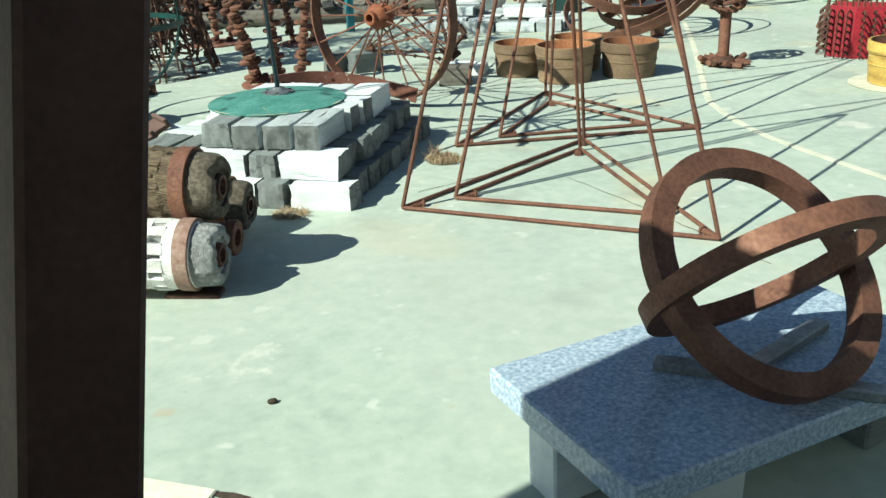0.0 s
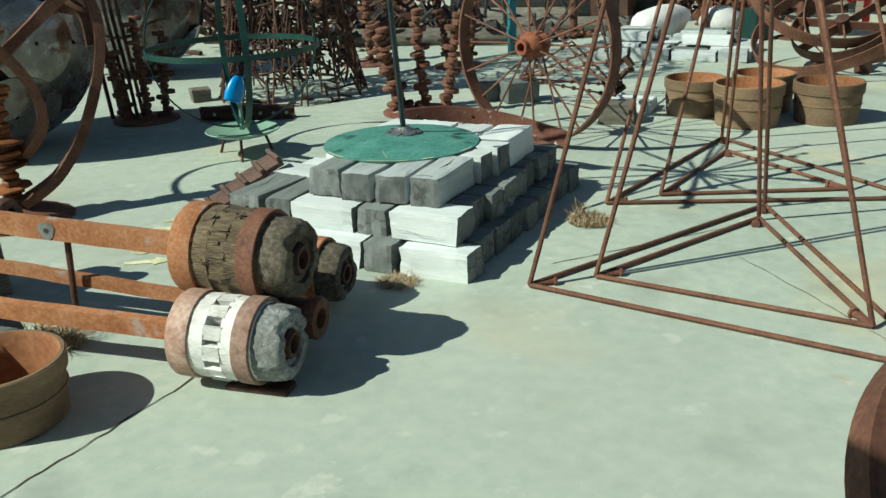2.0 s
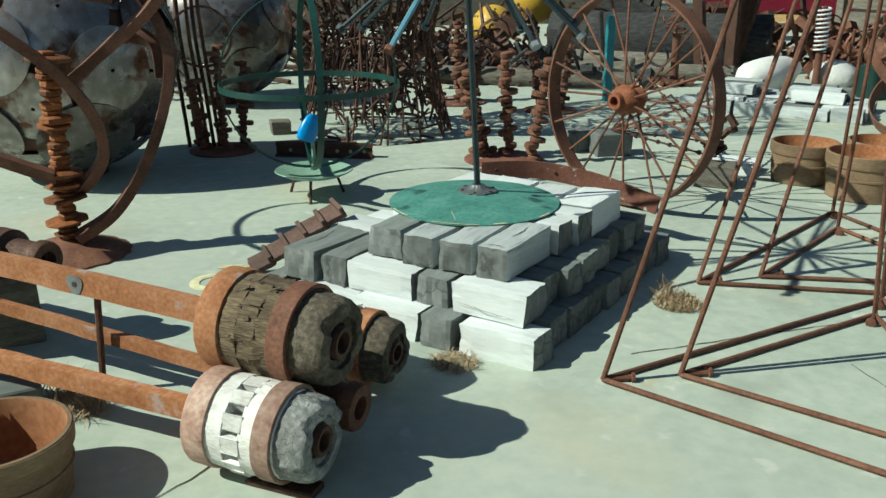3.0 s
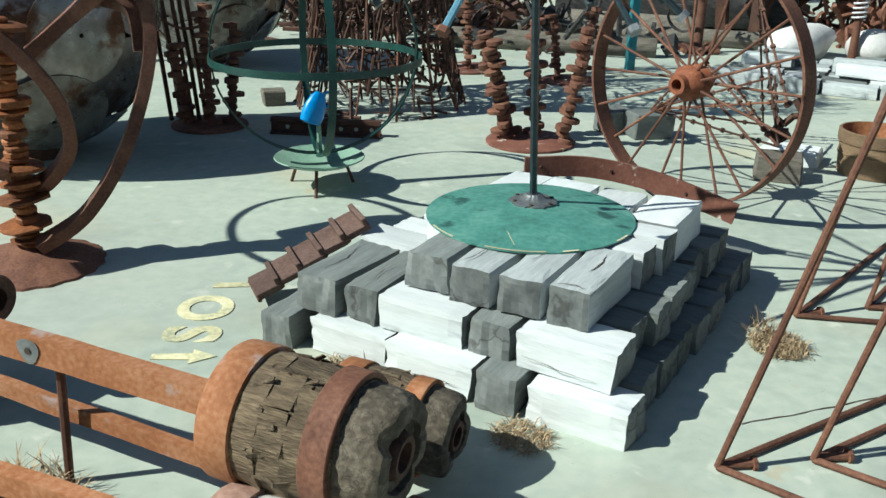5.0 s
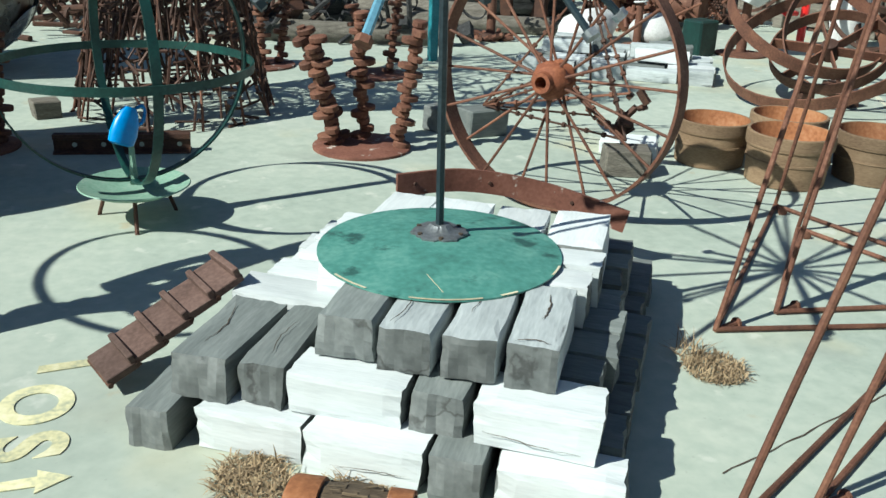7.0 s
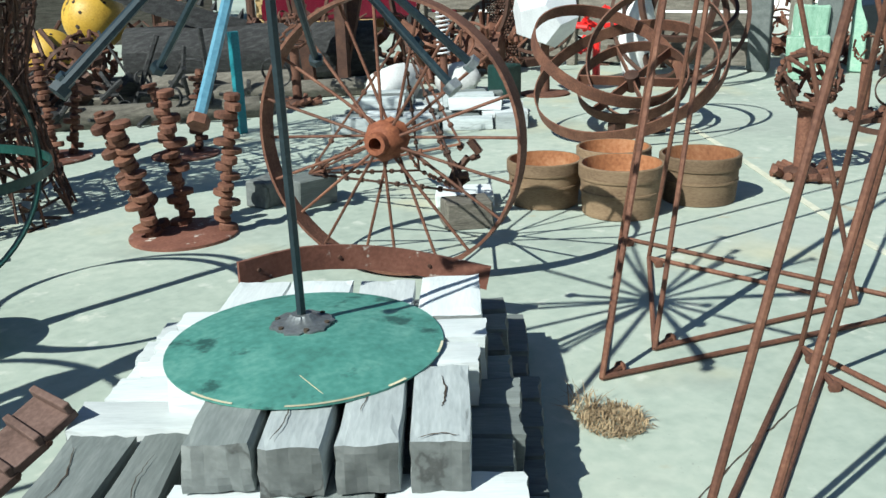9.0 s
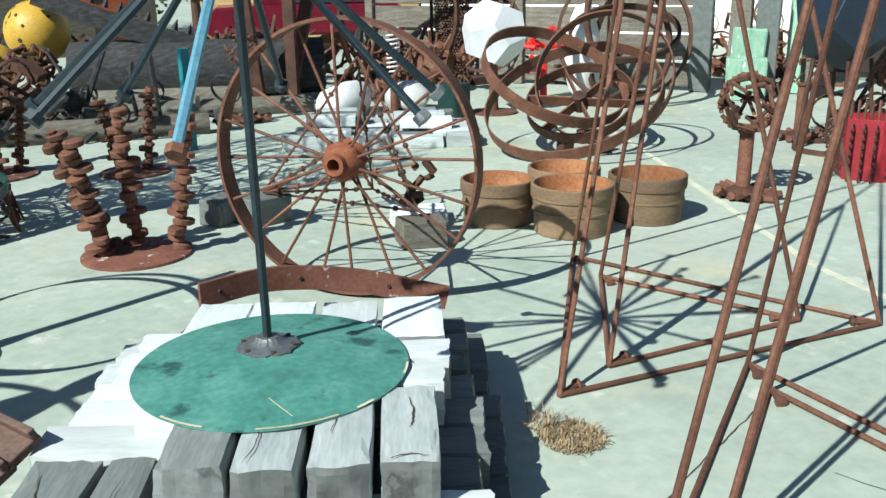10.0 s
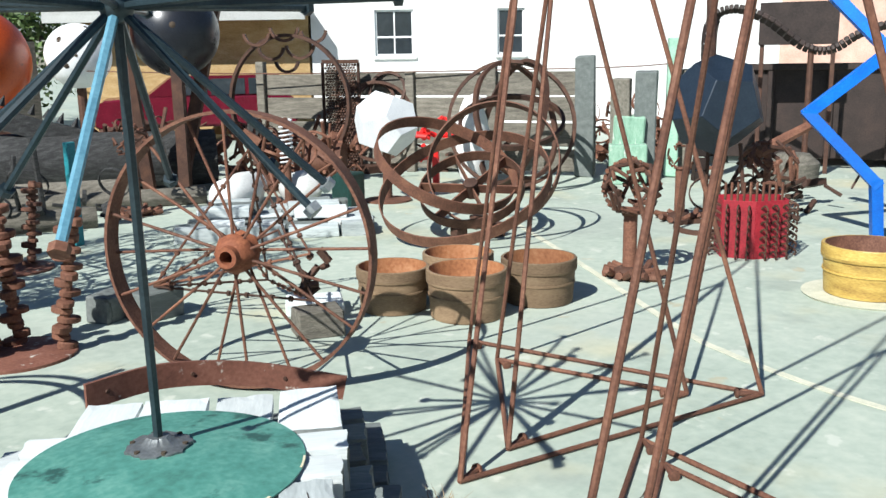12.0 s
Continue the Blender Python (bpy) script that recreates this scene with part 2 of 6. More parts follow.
ORANGE_BALL = mat("orange_ball_paint", [(0.3, 0.03, 0.006), (0.6, 0.085, 0.01), (0.68, 0.12, 0.015)], (0.25, 0.45), 0, 1.5, 30, 0.2, 0.004,
                  spot=(0.05, 0.025, 0.015), spot_scale=4, spot_cut=0.64)
YELLOW_BALL = mat("yellow_ball_paint", [(0.35, 0.2, 0.02), (0.55, 0.34, 0.04), (0.65, 0.43, 0.08)], (0.4, 0.65), 0, 3, 40, 0.2, 0.004,
                  spot=(0.05, 0.035, 0.015), spot_scale=4, spot_cut=0.62)


def concrete():
    m = mat("yard_concrete", [(0.29, 0.345, 0.295), (0.365, 0.42, 0.36), (0.44, 0.485, 0.415)], (0.75, 0.95), 0, 0.9, 14, 0.12, 0.004, rnd=0,
            contrast=0.17, spot=(0.52, 0.54, 0.47), spot_scale=2.4, spot_cut=0.65)
    nt, n = m.node_tree, m.node_tree.nodes
    b = n["Principled BSDF"]
    src = b.inputs["Base Color"].links[0].from_socket
    tc = n.new("ShaderNodeTexCoord")
    for scale, cut, width, colour, amount in ((0.8, 0.57, 0.16, (0.52, 0.46, 0.28), 0.6), (1.7, 0.58, 0.12, (0.25, 0.285, 0.25), 0.55), (5.0, 0.64, 0.05, (0.56, 0.58, 0.52), 0.55), (3.0, 0.68, 0.04, (0.4, 0.3, 0.16), 0.4),
                                              (60, 0.67, 0.04, (0.2, 0.2, 0.18), 0.4), (0.35, 0.5, 0.25, (0.36, 0.385, 0.35), 0.6)):
        q, r, mu, mx = n.new("ShaderNodeTexNoise"), n.new("ShaderNodeValToRGB"), n.new("ShaderNodeMath"), n.new("ShaderNodeMixRGB")
        q.inputs["Scale"].default_value, q.inputs["Detail"].default_value = scale, 6
        nt.links.new(tc.outputs["Object"], q.inputs["Vector"])
        r.color_ramp.elements[0].position, r.color_ramp.elements[1].position = cut, cut + width
        nt.links.new(q.outputs[0], r.inputs[0])
        mu.operation = "MULTIPLY"
        mu.inputs[1].default_value = amount
        nt.links.new(r.outputs[0], mu.inputs[0])
        nt.links.new(mu.outputs[0], mx.inputs[0])
        nt.links.new(src, mx.inputs[1])
        mx.inputs[2].default_value = (*colour, 1)
        src = mx.outputs[0]
    nt.links.new(src, b.inputs["Base Color"])
    return m


CONCRETE = concrete()


# ---- mesh helpers ----
def thing(name, m, label, category, group="", kind=""):
    e = new(name)
    e.empty_display_size = 0.1
    e.matrix_world = m
    return tagged(e, label, category, group, kind)


def finish(bm, name, smooth=True):
    me = bpy.data.meshes.new(name)
    bmesh.ops.recalc_face_normals(bm, faces=bm.faces)
    bm.to_mesh(me)
    bm.free()
    if smooth:
        me.shade_smooth()
        me.set_sharp_from_angle(angle=radians(35))
    return me


def part(name, bm, material, parent, label="", smooth=True):
    ob = new(name, bm if isinstance(bm, bpy.types.Mesh) else finish(bm, name, smooth))
    mats = material if isinstance(material, (list, tuple)) else [material]
    if not ob.data.materials:
        for q in mats:
            ob.data.materials.append(q)
    ob.parent = parent
    if label:
        ob["label"] = label
    return ob


def solo(name, bm, material, m, label, category, group="", kind="", smooth=True):
    ob = part(name, bm, material, None, "", smooth)
    ob.matrix_world = m
    return tagged(ob, label, category, group, kind)


def box(bm, lo, hi, bevel=0.0, m=None, jitter=0.0):
    r = bmesh.ops.create_cube(bm, size=1)
    vs = r["verts"]
    lo, hi = Vector(lo), Vector(hi)
    for v in vs:
        v.co = Vector([lo[i] + (v.co[i] + 0.5) * (hi[i] - lo[i]) + random.uniform(-jitter, jitter) for i in range(3)])
        if m:
            v.co = m @ v.co
    if bevel:
        es = list({e for v in vs for e in v.link_edges})
        bmesh.ops.bevel(bm, geom=es, offset=bevel, segments=1, affect="EDGES", profile=0.5)
    return bm


def tube(bm, p, q, r, seg=8, r2=None, cap=True):
    p, q = Vector(p), Vector(q)
    d = q - p
    rot = d.to_track_quat("Z", "Y").to_matrix().to_4x4()
    bmesh.ops.create_cone(bm, cap_ends=cap, segments=seg, radius1=r, radius2=r if r2 is None else r2, depth=d.length,
                          matrix=Matrix.Translation((p + q) / 2) @ rot)
    return bm


def lathe(bm, profile, seg=32, m=None, closed=False, flute=None):
    """Turns a profile of (radius, z) about z."""
    m = m or Matrix()
    rows = []
    for r, z in profile:
        row = []
        for i in range(seg):
            a = 2 * math.pi * i / seg
            k = r * (1 + (flute(i, r, z) if flute else 0))
            row.append(bm.verts.new(m @ Vector((k * math.cos(a), k * math.sin(a), z))))
        rows.append(row)
    pairs = list(zip(rows, rows[1:])) + ([(rows[-1], rows[0])] if closed else [])
    for a, b in pairs:
        for i in range(seg):
            j = (i + 1) % seg
            bm.faces.new((a[i], a[j], b[j], b[i]))
    if not closed:
        for row in (rows[0], rows[-1]):
            bm.faces.new(row)
    return bm


def hoop(bm, radius, width, thick, m=None, seg=56, a0=0.0, a1=360.0):
    """A flat steel band bent to a circle (or an arc of it) about z."""
    m = m or Matrix()
    full = a1 - a0 >= 360
    n = seg if full else seg + 1
    rows = []
    for i in range(n):
        a = radians(a0 + (a1 - a0) * i / seg)
        c, s = math.cos(a), math.sin(a)
        row = [bm.verts.new(m @ Vector((r * c, r * s, z))) for r, z in
               ((radius - thick, -width / 2), (radius, -width / 2), (radius, width / 2), (radius - thick, width / 2))]
        rows.append(row)
    for i in range(n if full else n - 1):
        a, b = rows[i], rows[(i + 1) % n]
        for k in range(4):
            bm.faces.new((a[k], b[k], b[(k + 1) % 4], a[(k + 1) % 4]))
    if not full:
        bm.faces.new(rows[0])
        bm.faces.new(rows[-1])
    return bm


def sweep(bm, pts, w, t, up=(0, 0, 1), seg=4):
    """A bar of width w and thickness t (or a round rod when seg > 4) along a smooth line of points."""
    pts = [Vector(p) for p in pts]
    rows = []
    for i, p in enumerate(pts):
        d = (pts[min(i + 1, len(pts) - 1)] - pts[max(i - 1, 0)]).normalized()
        side = d.cross(Vector(up))
        side = side.normalized() if side.length > 1e-4 else d.orthogonal().normalized()
        nn = side.cross(d)
        if seg == 4:
            row = [p + side * (a * t / 2) + nn * (b * w / 2) for a, b in ((-1, -1), (1, -1), (1, 1), (-1, 1))]
        else:
            row = [p + side * (math.cos(2 * math.pi * k / seg) * t / 2) + nn * (math.sin(2 * math.pi * k / seg) * w / 2) for k in range(seg)]
        rows.append([bm.verts.new(v) for v in row])
    k = len(rows[0])
    for a, b in zip(rows, rows[1:]):
        for j in range(k):
            bm.faces.new((a[j], a[(j + 1) % k], b[(j + 1) % k], b[j]))
    bm.faces.new(rows[0])
    bm.faces.new(rows[-1])
    return bm


def spline(pts, n=8):
    """Points of a smooth line through the given ones."""
    pts = [Vector(p) for p in pts]
    out = []
    for i in range(len(pts) - 1):
        p0, p1, p2, p3 = pts[max(i - 1, 0)], pts[i], pts[i + 1], pts[min(i + 2, len(pts) - 1)]
        for k in range(n):
            t = k / n
            out.append(0.5 * (2 * p1 + (p2 - p0) * t + (2 * p0 - 5 * p1 + 4 * p2 - p3) * t * t + (3 * p1 - p0 - 3 * p2 + p3) * t ** 3))
    return out + [pts[-1]]


def bm_new():
    return bmesh.new()


def basis(origin, x, z=(0, 0, 1)):
    """A pose at origin whose x points along x and whose z lies nearest to z."""
    x = Vector(x).normalized()
    y = Vector(z).cross(x).normalized()
    zz = x.cross(y)
    return Matrix.Translation(origin) @ Matrix((x, y, zz)).transposed().to_4x4()


def axis_pose(origin, z):
    """A pose at origin whose z points along z."""
    return Matrix.Translation(origin) @ Vector(z).to_track_quat("Z", "Y").to_matrix().to_4x4()


# ---- setting ----
bm = bm_new()
bmesh.ops.create_grid(bm, x_segments=8, y_segments=8, size=400)
solo("ground", bm, CONCRETE, Matrix(), "pale grey-green stained concrete yard slab", "ground", kind="structure", smooth=False)

# ---- timber plinth with green disc and star ----
PL = basis((-0.22, 1.21, 0), (0.857, -0.516, 0))


def timber_mesh(lx, ly, lz, end_dark=True, name="timber"):
    """A sawn sleeper block along x with dark end grain and worn edges."""
    b = bm_new()
    box(b, (-lx / 2, -ly / 2, 0), (lx / 2, ly / 2, lz), jitter=0.008)
    bmesh.ops.subdivide_edges(b, edges=list(b.edges), cuts=5, use_grid_fill=True)
    seed = Vector((random.uniform(0, 90), random.uniform(0, 90), 0))
    for v_ in b.verts:
        ex, ey, ez = abs(v_.co.x) * 2 / lx, abs(v_.co.y) * 2 / ly, v_.co.z / lz
        outer = (ex > 0.9) + (ey > 0.88) + (ez > 0.9 or ez < 0.1)
        q = Vector((v_.co.x * 4, v_.co.y * 14, v_.co.z * 14)) + seed
        d = noise.noise_vector(q) * 0.0035
        if outer > 1:
            k = abs(noise.noise(q * 2.3)) * 0.009 + 0.002
            d += Vector((-math.copysign(k, v_.co.x) * (ex > 0.9), -math.copysign(k, v_.co.y) * (ey > 0.88), -k * 0.8 * (ez > 0.9)))
        if ex > 0.9:
            d.x += 0.011 * noise.noise(Vector((v_.co.y * 22, v_.co.z * 9, 0)) + seed)
        if ez < 0.1:
            d.z = 0
        v_.co += d
    for f in b.faces:
        f.material_index = 1 if end_dark and abs(f.normal.x) > 0.8 else 0
    return finish(b, name, False)


def timber(parent, u0, u1, v0, v1, z0, z1, along, mats):
    lx, ly = (u1 - u0, v1 - v0) if along == "u" else (v1 - v0, u1 - u0)
    me = timber_mesh(lx - 0.006, ly - random.uniform(0.008, 0.02), z1 - z0 - 0.002)
    ob = part("timber", me, mats, parent)
    ob.matrix_local = pose((u0 + u1) / 2, (v0 + v1) / 2, z0, 0, 0, (0 if along == "u" else 90) + random.uniform(-0.7, 0.7))
    return ob


plinth = thing("timber_plinth", PL, "stepped plinth of weathered silver-grey sleeper blocks on concrete", "plinth")
PALE, GREY = [WOOD_PALE, WOOD_END], [WOOD_GREY, WOOD_END]
# lowest course: front row, then rows behind
z0, z1 = 0.0, 0.15
timber(plinth, -0.78, -0.61, -0.95, -0.45, z0, z1, "v", GREY)
timber(plinth, -0.56, -0.19, -0.90, -0.70, z0, z1, "u", PALE)
timber(plinth, -0.185, 0.205, -0.92, -0.70, z0, z1, "u", PALE)
timber(plinth, 0.215, 0.398, -0.93, -0.45, z0, z1, "v", GREY)
timber(plinth, 0.42, 0.81, -0.92, -0.72, z0, z1, "u", PALE)
v = -0.70
while v < 0.85:
    w = random.uniform(0.18, 0.215)
    e = 0.80 + random.uniform(-0.02, 0.02)
    timber(plinth, 0.4, e, v, v + w, z0, z1, "u", GREY)
    timber(plinth, -0.78 + random.uniform(-0.02, 0.02), -0.3, max(v, -0.44), max(v, -0.44) + w, z0, z1, "u", PALE) if v > -0.45 else None
    v += w
for k in range(6):
    timber(plinth, -0.295 + k * 0.115, -0.295 + (k + 1) * 0.115, -0.44, 0.88, z0, z1 - 0.004, "v", GREY)
# middle course
z0, z1 = 0.15, 0.30
timber(plinth, -0.67, -0.46, -0.84, -0.36, z0, z1, "v", GREY)
timber(plinth, -0.45, -0.28, -0.82, -0.36, z0, z1, "v", GREY)
timber(plinth, -0.27, 0.115, -0.83, -0.62, z0, z1, "u", PALE)
timber(plinth, 0.12, 0.31, -0.81, -0.36, z0, z1, "v", GREY)
timber(plinth, 0.325, 0.715, -0.83, -0.60, z0, z1, "u", PALE)
v = -0.59
while v < 0.6:
    w = random.uniform(0.18, 0.21)
    timber(plinth, 0.32, 0.705 + random.uniform(-0.015, 0.02), v, v + w, z0, z1, "u", GREY)
    v += w
for v, w, e in ((-0.35, 0.2, -0.70), (-0.145, 0.2, -0.66), (0.06, 0.19, -0.60), (0.255, 0.2, -0.62), (0.46, 0.19, -0.6)):
    timber(plinth, e, -0.1, v, v + w, z0, z1, "u", PALE)
for k in range(3):
    timber(plinth, -0.095 + k * 0.136, -0.095 + (k + 1) * 0.136, -0.35, 0.66, z0, z1 - 0.004, "v", GREY)
# top course
z0, z1 = 0.30, 0.455
MIDDLE = [WOOD_MID, WOOD_END]
for k, (a, b) in enumerate(((-0.22, -0.02), (-0.015, 0.18), (0.19, 0.38), (0.39, 0.57))):
    timber(plinth, a, b, -0.72 + random.uniform(-0.01, 0.01), -0.25, z0, z1, "v", GREY if k == 0 else MIDDLE)
timber(plinth, 0.2, 0.60, -0.245, -0.06, z0, z1, "u", PALE)
timber(plinth, 0.2, 0.62, -0.055, 0.125, z0, z1, "u", PALE)
timber(plinth, -0.40, 0.19, -0.245, -0.05, z0, z1, "u", PALE)
timber(plinth, -0.36, 0.19, -0.045, 0.125, z0, z1, "u", PALE)
for a, b in ((-0.36, -0.14), (-0.135, 0.12), (0.13, 0.36), (0.37, 0.62)):
    timber(plinth, a, b, 0.13, 0.55 + random.uniform(-0.02, 0.02), z0, z1, "v", PALE)



def split(parent, pts, w):
    """A dark open check in a block, wide in the middle and thin at its ends."""
    b = bm_new()
    line = [p + Vector((random.uniform(-1, 1), random.uniform(-1, 1), 0)) * 0.004 for p in spline(pts, 6)]
    rows = []
    for i, p in enumerate(line):
        d = (line[min(i + 1, len(line) - 1)] - line[max(i - 1, 0)]).normalized()
        sd = d.cross(Vector((0.05, -0.3, 0.95))).normalized() * w * 0.5 * (0.15 + math.sin(math.pi * i / (len(line) - 1))) * random.uniform(0.6, 1.2)
        rows.append((b.verts.new(p + sd), b.verts.new(p - sd)))
    for (a, c), (e, g) in zip(rows, rows[1:]):
        b.faces.new((a, c, g, e))
    part("split", b, DIRT_AND_SHADE, parent, "dark drying split", False)


for pts, w in (([(0.475, -0.34, 0.459), (0.49, -0.45, 0.459), (0.478, -0.53, 0.459)], 0.006), ([(0.42, -0.7, 0.459), (0.47, -0.675, 0.459), (0.53, -0.69, 0.459)], 0.004),
               ([(0.02, -0.4, 0.459), (0.05, -0.55, 0.459), (0.03, -0.7, 0.459)], 0.004), ([(0.24, -0.35, 0.459), (0.26, -0.45, 0.459), (0.25, -0.56, 0.459)], 0.003),
               ([(-0.62, -0.45, 0.304), (-0.58, -0.6, 0.304), (-0.59, -0.75, 0.304)], 0.004), ([(-0.36, -0.5, 0.304), (-0.37, -0.62, 0.304), (-0.35, -0.75, 0.304)], 0.003),
               ([(0.36, -0.838, 0.215), (0.5, -0.84, 0.2), (0.66, -0.838, 0.186)], 0.003), ([(-0.08, -0.928, 0.06), (0.05, -0.93, 0.07), (0.16, -0.928, 0.066)], 0.0025)):
    split(plinth, pts, w)

STAR = Vector((-0.30, 1.03, 1.88))
FOOT = Vector((-0.22, 1.205, 0.505))
star = thing("star_sculpture", Matrix.Translation((-0.22, 1.205, 0.455)), "green disc base with dark post and a burst of bolt-ended spokes", "sculpture")


def local(p):
    return Vector(p) - Vector((-0.22, 1.205, 0.455))


bm = bm_new()
lathe(bm, [(0.0, 0.042), (0.06, 0.041), (0.2, 0.033), (0.34, 0.018), (0.452, 0.008), (0.452, 0.002), (0.3, 0.014), (0.0, 0.03)], 72, Matrix.Translation((-0.02, -0.075, 0)))
disc = part("disc", bm, GREEN_DISC, star, "dished green painted plough disc")
bm = bm_new()
lathe(bm, [(0.0, 0.035), (0.1, 0.03), (0.102, 0.048), (0.09, 0.053), (0.07, 0.054), (0.052, 0.06), (0.034, 0.078), (0.0, 0.08)], 40,
      flute=lambda i, r, z: 0.05 * math.sin(i * 2.4) + 0.05 * math.sin(i * 5.3 + 1) if r > 0.03 else 0)
flange = part("flange", bm, STEEL, star, "grey welded bolt flange")
# solid dark plugs: the shade inside each bolt hole is painted
for k in range(6):
    a = k * math.pi / 3 + 0.3
    bm = bm_new()
    tube(bm, (0.088 * math.cos(a), 0.088 * math.sin(a), 0.046), (0.088 * math.cos(a), 0.088 * math.sin(a), 0.0565), 0.009, 10)
    part("bolt_hole", bm, DIRT_AND_SHADE, flange)
for a0, a1, wd in ((3.5, 3.85, 0.007), (4.2, 4.75, 0.006), (4.9, 5.05, 0.008), (5.5, 5.7, 0.005)):
    bm = bm_new()
    vs = [[bm.verts.new((q * math.cos(a0 + (a1 - a0) * i / 10) - 0.02, q * math.sin(a0 + (a1 - a0) * i / 10) - 0.075, 0.0105 + (0.452 - q) * 0.1)) for i in range(11)]
          for q in (0.4525, 0.4505 - wd * random.uniform(0.6, 1.2))]
    for i in range(10):
        bm.faces.new((vs[1][i], vs[0][i], vs[0][i + 1], vs[1][i + 1]))
    part("chipped_edge", bm, CHIP, disc, "pale chipped paint edge")
bm = bm_new()
tube(bm, (-0.14, -0.33, 0.0225), (-0.12, -0.46, 0.0125), 0.0025, 6, 0.0015)
part("scratch", bm, CHIP, disc, "pale yellow scratch")
bm = bm_new()
tube(bm, local(FOOT), local(STAR), 0.0165, 6)
part("post", bm, PIPE, star)
bm = bm_new()
bmesh.ops.create_icosphere(bm, subdivisions=2, radius=0.05, matrix=Matrix.Translation(local(STAR)))
part("hub", bm, PIPE, star)
dirs = [Vector((-0.34, -0.42, -0.57)), Vector((0.32, -0.49, -0.57)), Vector((-0.64, -0.14, -0.55)), Vector((0.68, -0.21, -0.66)),
        Vector((0.4, 0.59, -0.71)), Vector((-0.26, 0.67, -0.69)), Vector((0.72, 0.26, -0.64)), Vector((-0.66, 0.32, -0.66))]
dirs += [Vector((math.cos(radians(17 + 45 * k)), math.sin(radians(17 + 45 * k)), 0.03)) for k in range(8)]
dirs += [Vector((0.72 * math.cos(radians(40 + 60 * k)), 0.72 * math.sin(radians(40 + 60 * k)), 0.69)) for k in range(6)] + [Vector((0.05, 0.08, 1))]
dirs = [d.normalized() for d in dirs]
for k, d in enumerate(dirs):
    bm = bm_new()
    tube(bm, local(STAR), local(STAR + d * 0.78), 0.0125 if k else 0.014, 6)
    sp = part("spoke", bm, PIPE_BLUE if k == 0 else PIPE, star, "pale blue spoke" if k == 0 else "")
    bm = bm_new()
    tube(bm, local(STAR + d * 0.775), local(STAR + d * 0.80), 0.026, 6)
    part("bolt_head", bm, RUST if k == 0 else STEEL if k in (1, 3) else PIPE, sp)

# ---- nested rod pyramids ----


def rod_pyramid(corners, inner, top_out, top_in, label):
    base = Vector(((corners[0][0] + corners[1][0] + corners[2][0]) / 3, (corners[0][1] + corners[1][1] + corners[2][1]) / 3, 0))
    t = thing("rod_pyramid", Matrix.Translation(base), label, "sculpture", "rusty rod pyramids")
    for cs, top in ((corners, top_out), (inner, top_in)):
        ps = [Vector((x, y, 0.016)) - base for x, y in cs]
        a = Vector(top) - base
        for i in range(3):
            bm = bm_new()
            tube(bm, ps[i], ps[(i + 1) % 3], 0.0122, 8)
            part("base_rod", bm, RUST, t)
            bm = bm_new()
            tube(bm, ps[i], a, 0.0122, 8)
            part("upright_rod", bm, RUST, t)
    for p, q in zip(corners, inner):
        p, q = Vector((*p, 0.018)) - base, Vector((*q, 0.018)) - base
        d = (q - p).normalized()
        for o in (p, q):
            bm = bm_new()
            lathe(bm, [(0.009, 0.02), (0.016, 0.12), (0.026, 0.121), (0.026, 0.134), (0.015, 0.138)], 8, axis_pose(o, d))
            part("spike", bm, RUST, t)
    return t


rod_pyramid([(0.278, -0.078), (1.64, -1.2), (1.868, 0.85)], [(0.615, -0.03), (1.594, -0.785), (1.735, 0.635)], (1.205, -0.136, 3.68), (1.212, -0.106, 2.54),
            "tall nested three-sided pyramid of thin rusty rods")
rod_pyramid([(0.98, 1.088), (2.77, 0.785), (2.262, 2.47)], [(1.349, 1.184), (2.494, 1.045), (2.147, 2.1)], (1.955, 1.51, 3.46), (1.968, 1.469, 2.5),
            "second nested pyramid of thin rusty rods")

# ---- spoked wheel ----
WN = Vector((-0.78, -0.63, 0.0))
WC = Vector((0.863, 2.70, 0.752))
wheel = thing("spoked_wheel", axis_pose(WC, WN), "large rusty steel implement wheel with thin spokes standing on the yard", "wheel")
bm = bm_new()
hoop(bm, 0.735, 0.115, 0.016, seg=72)
part("rim", bm, RUST, wheel)
bm = bm_new()
lathe(bm, [(0.034, 0.16), (0.056, 0.16), (0.06, 0.12), (0.075, 0.11), (0.1, 0.07), (0.105, 0.05), (0.085, 0.0), (0.1, -0.05), (0.07, -0.1), (0.045, -0.14), (0.034, -0.14)],
      24, closed=True, flute=lambda i, r, z: 0.08 * (i % 3 == 0) if 0.09 < r < 0.11 else 0)
part("hub", bm, HUB_RUST, wheel, "flanged orange-rust hub")
for k in range(20):
    a = 2 * math.pi * k / 20
    s = 1 if k % 2 else -1
    bm = bm_new()
    tube(bm, (0.09 * math.cos(a), 0.09 * math.sin(a), 0.06 * s), (0.724 * math.cos(a + 0.04), 0.724 * math.sin(a + 0.04), 0.03 * s), 0.0085, 7)
    part("spoke", bm, RUST, wheel)

# ---- curved rim segment against the plinth ----
bm = bm_new()
pts = spline([(-0.17, 2.08, 0.398), (0.18, 2.125, 0.392), (0.55, 2.035, 0.335), (0.9, 1.80, 0.245)], 12)
sweep(bm, pts, 0.112, 0.018)
rim_seg = thing("rim_segment", Matrix(), "curved rusty steel band with flaking paint leaning on timbers", "steel band")
part("band", bm, RUST_PATCHY, rim_seg)
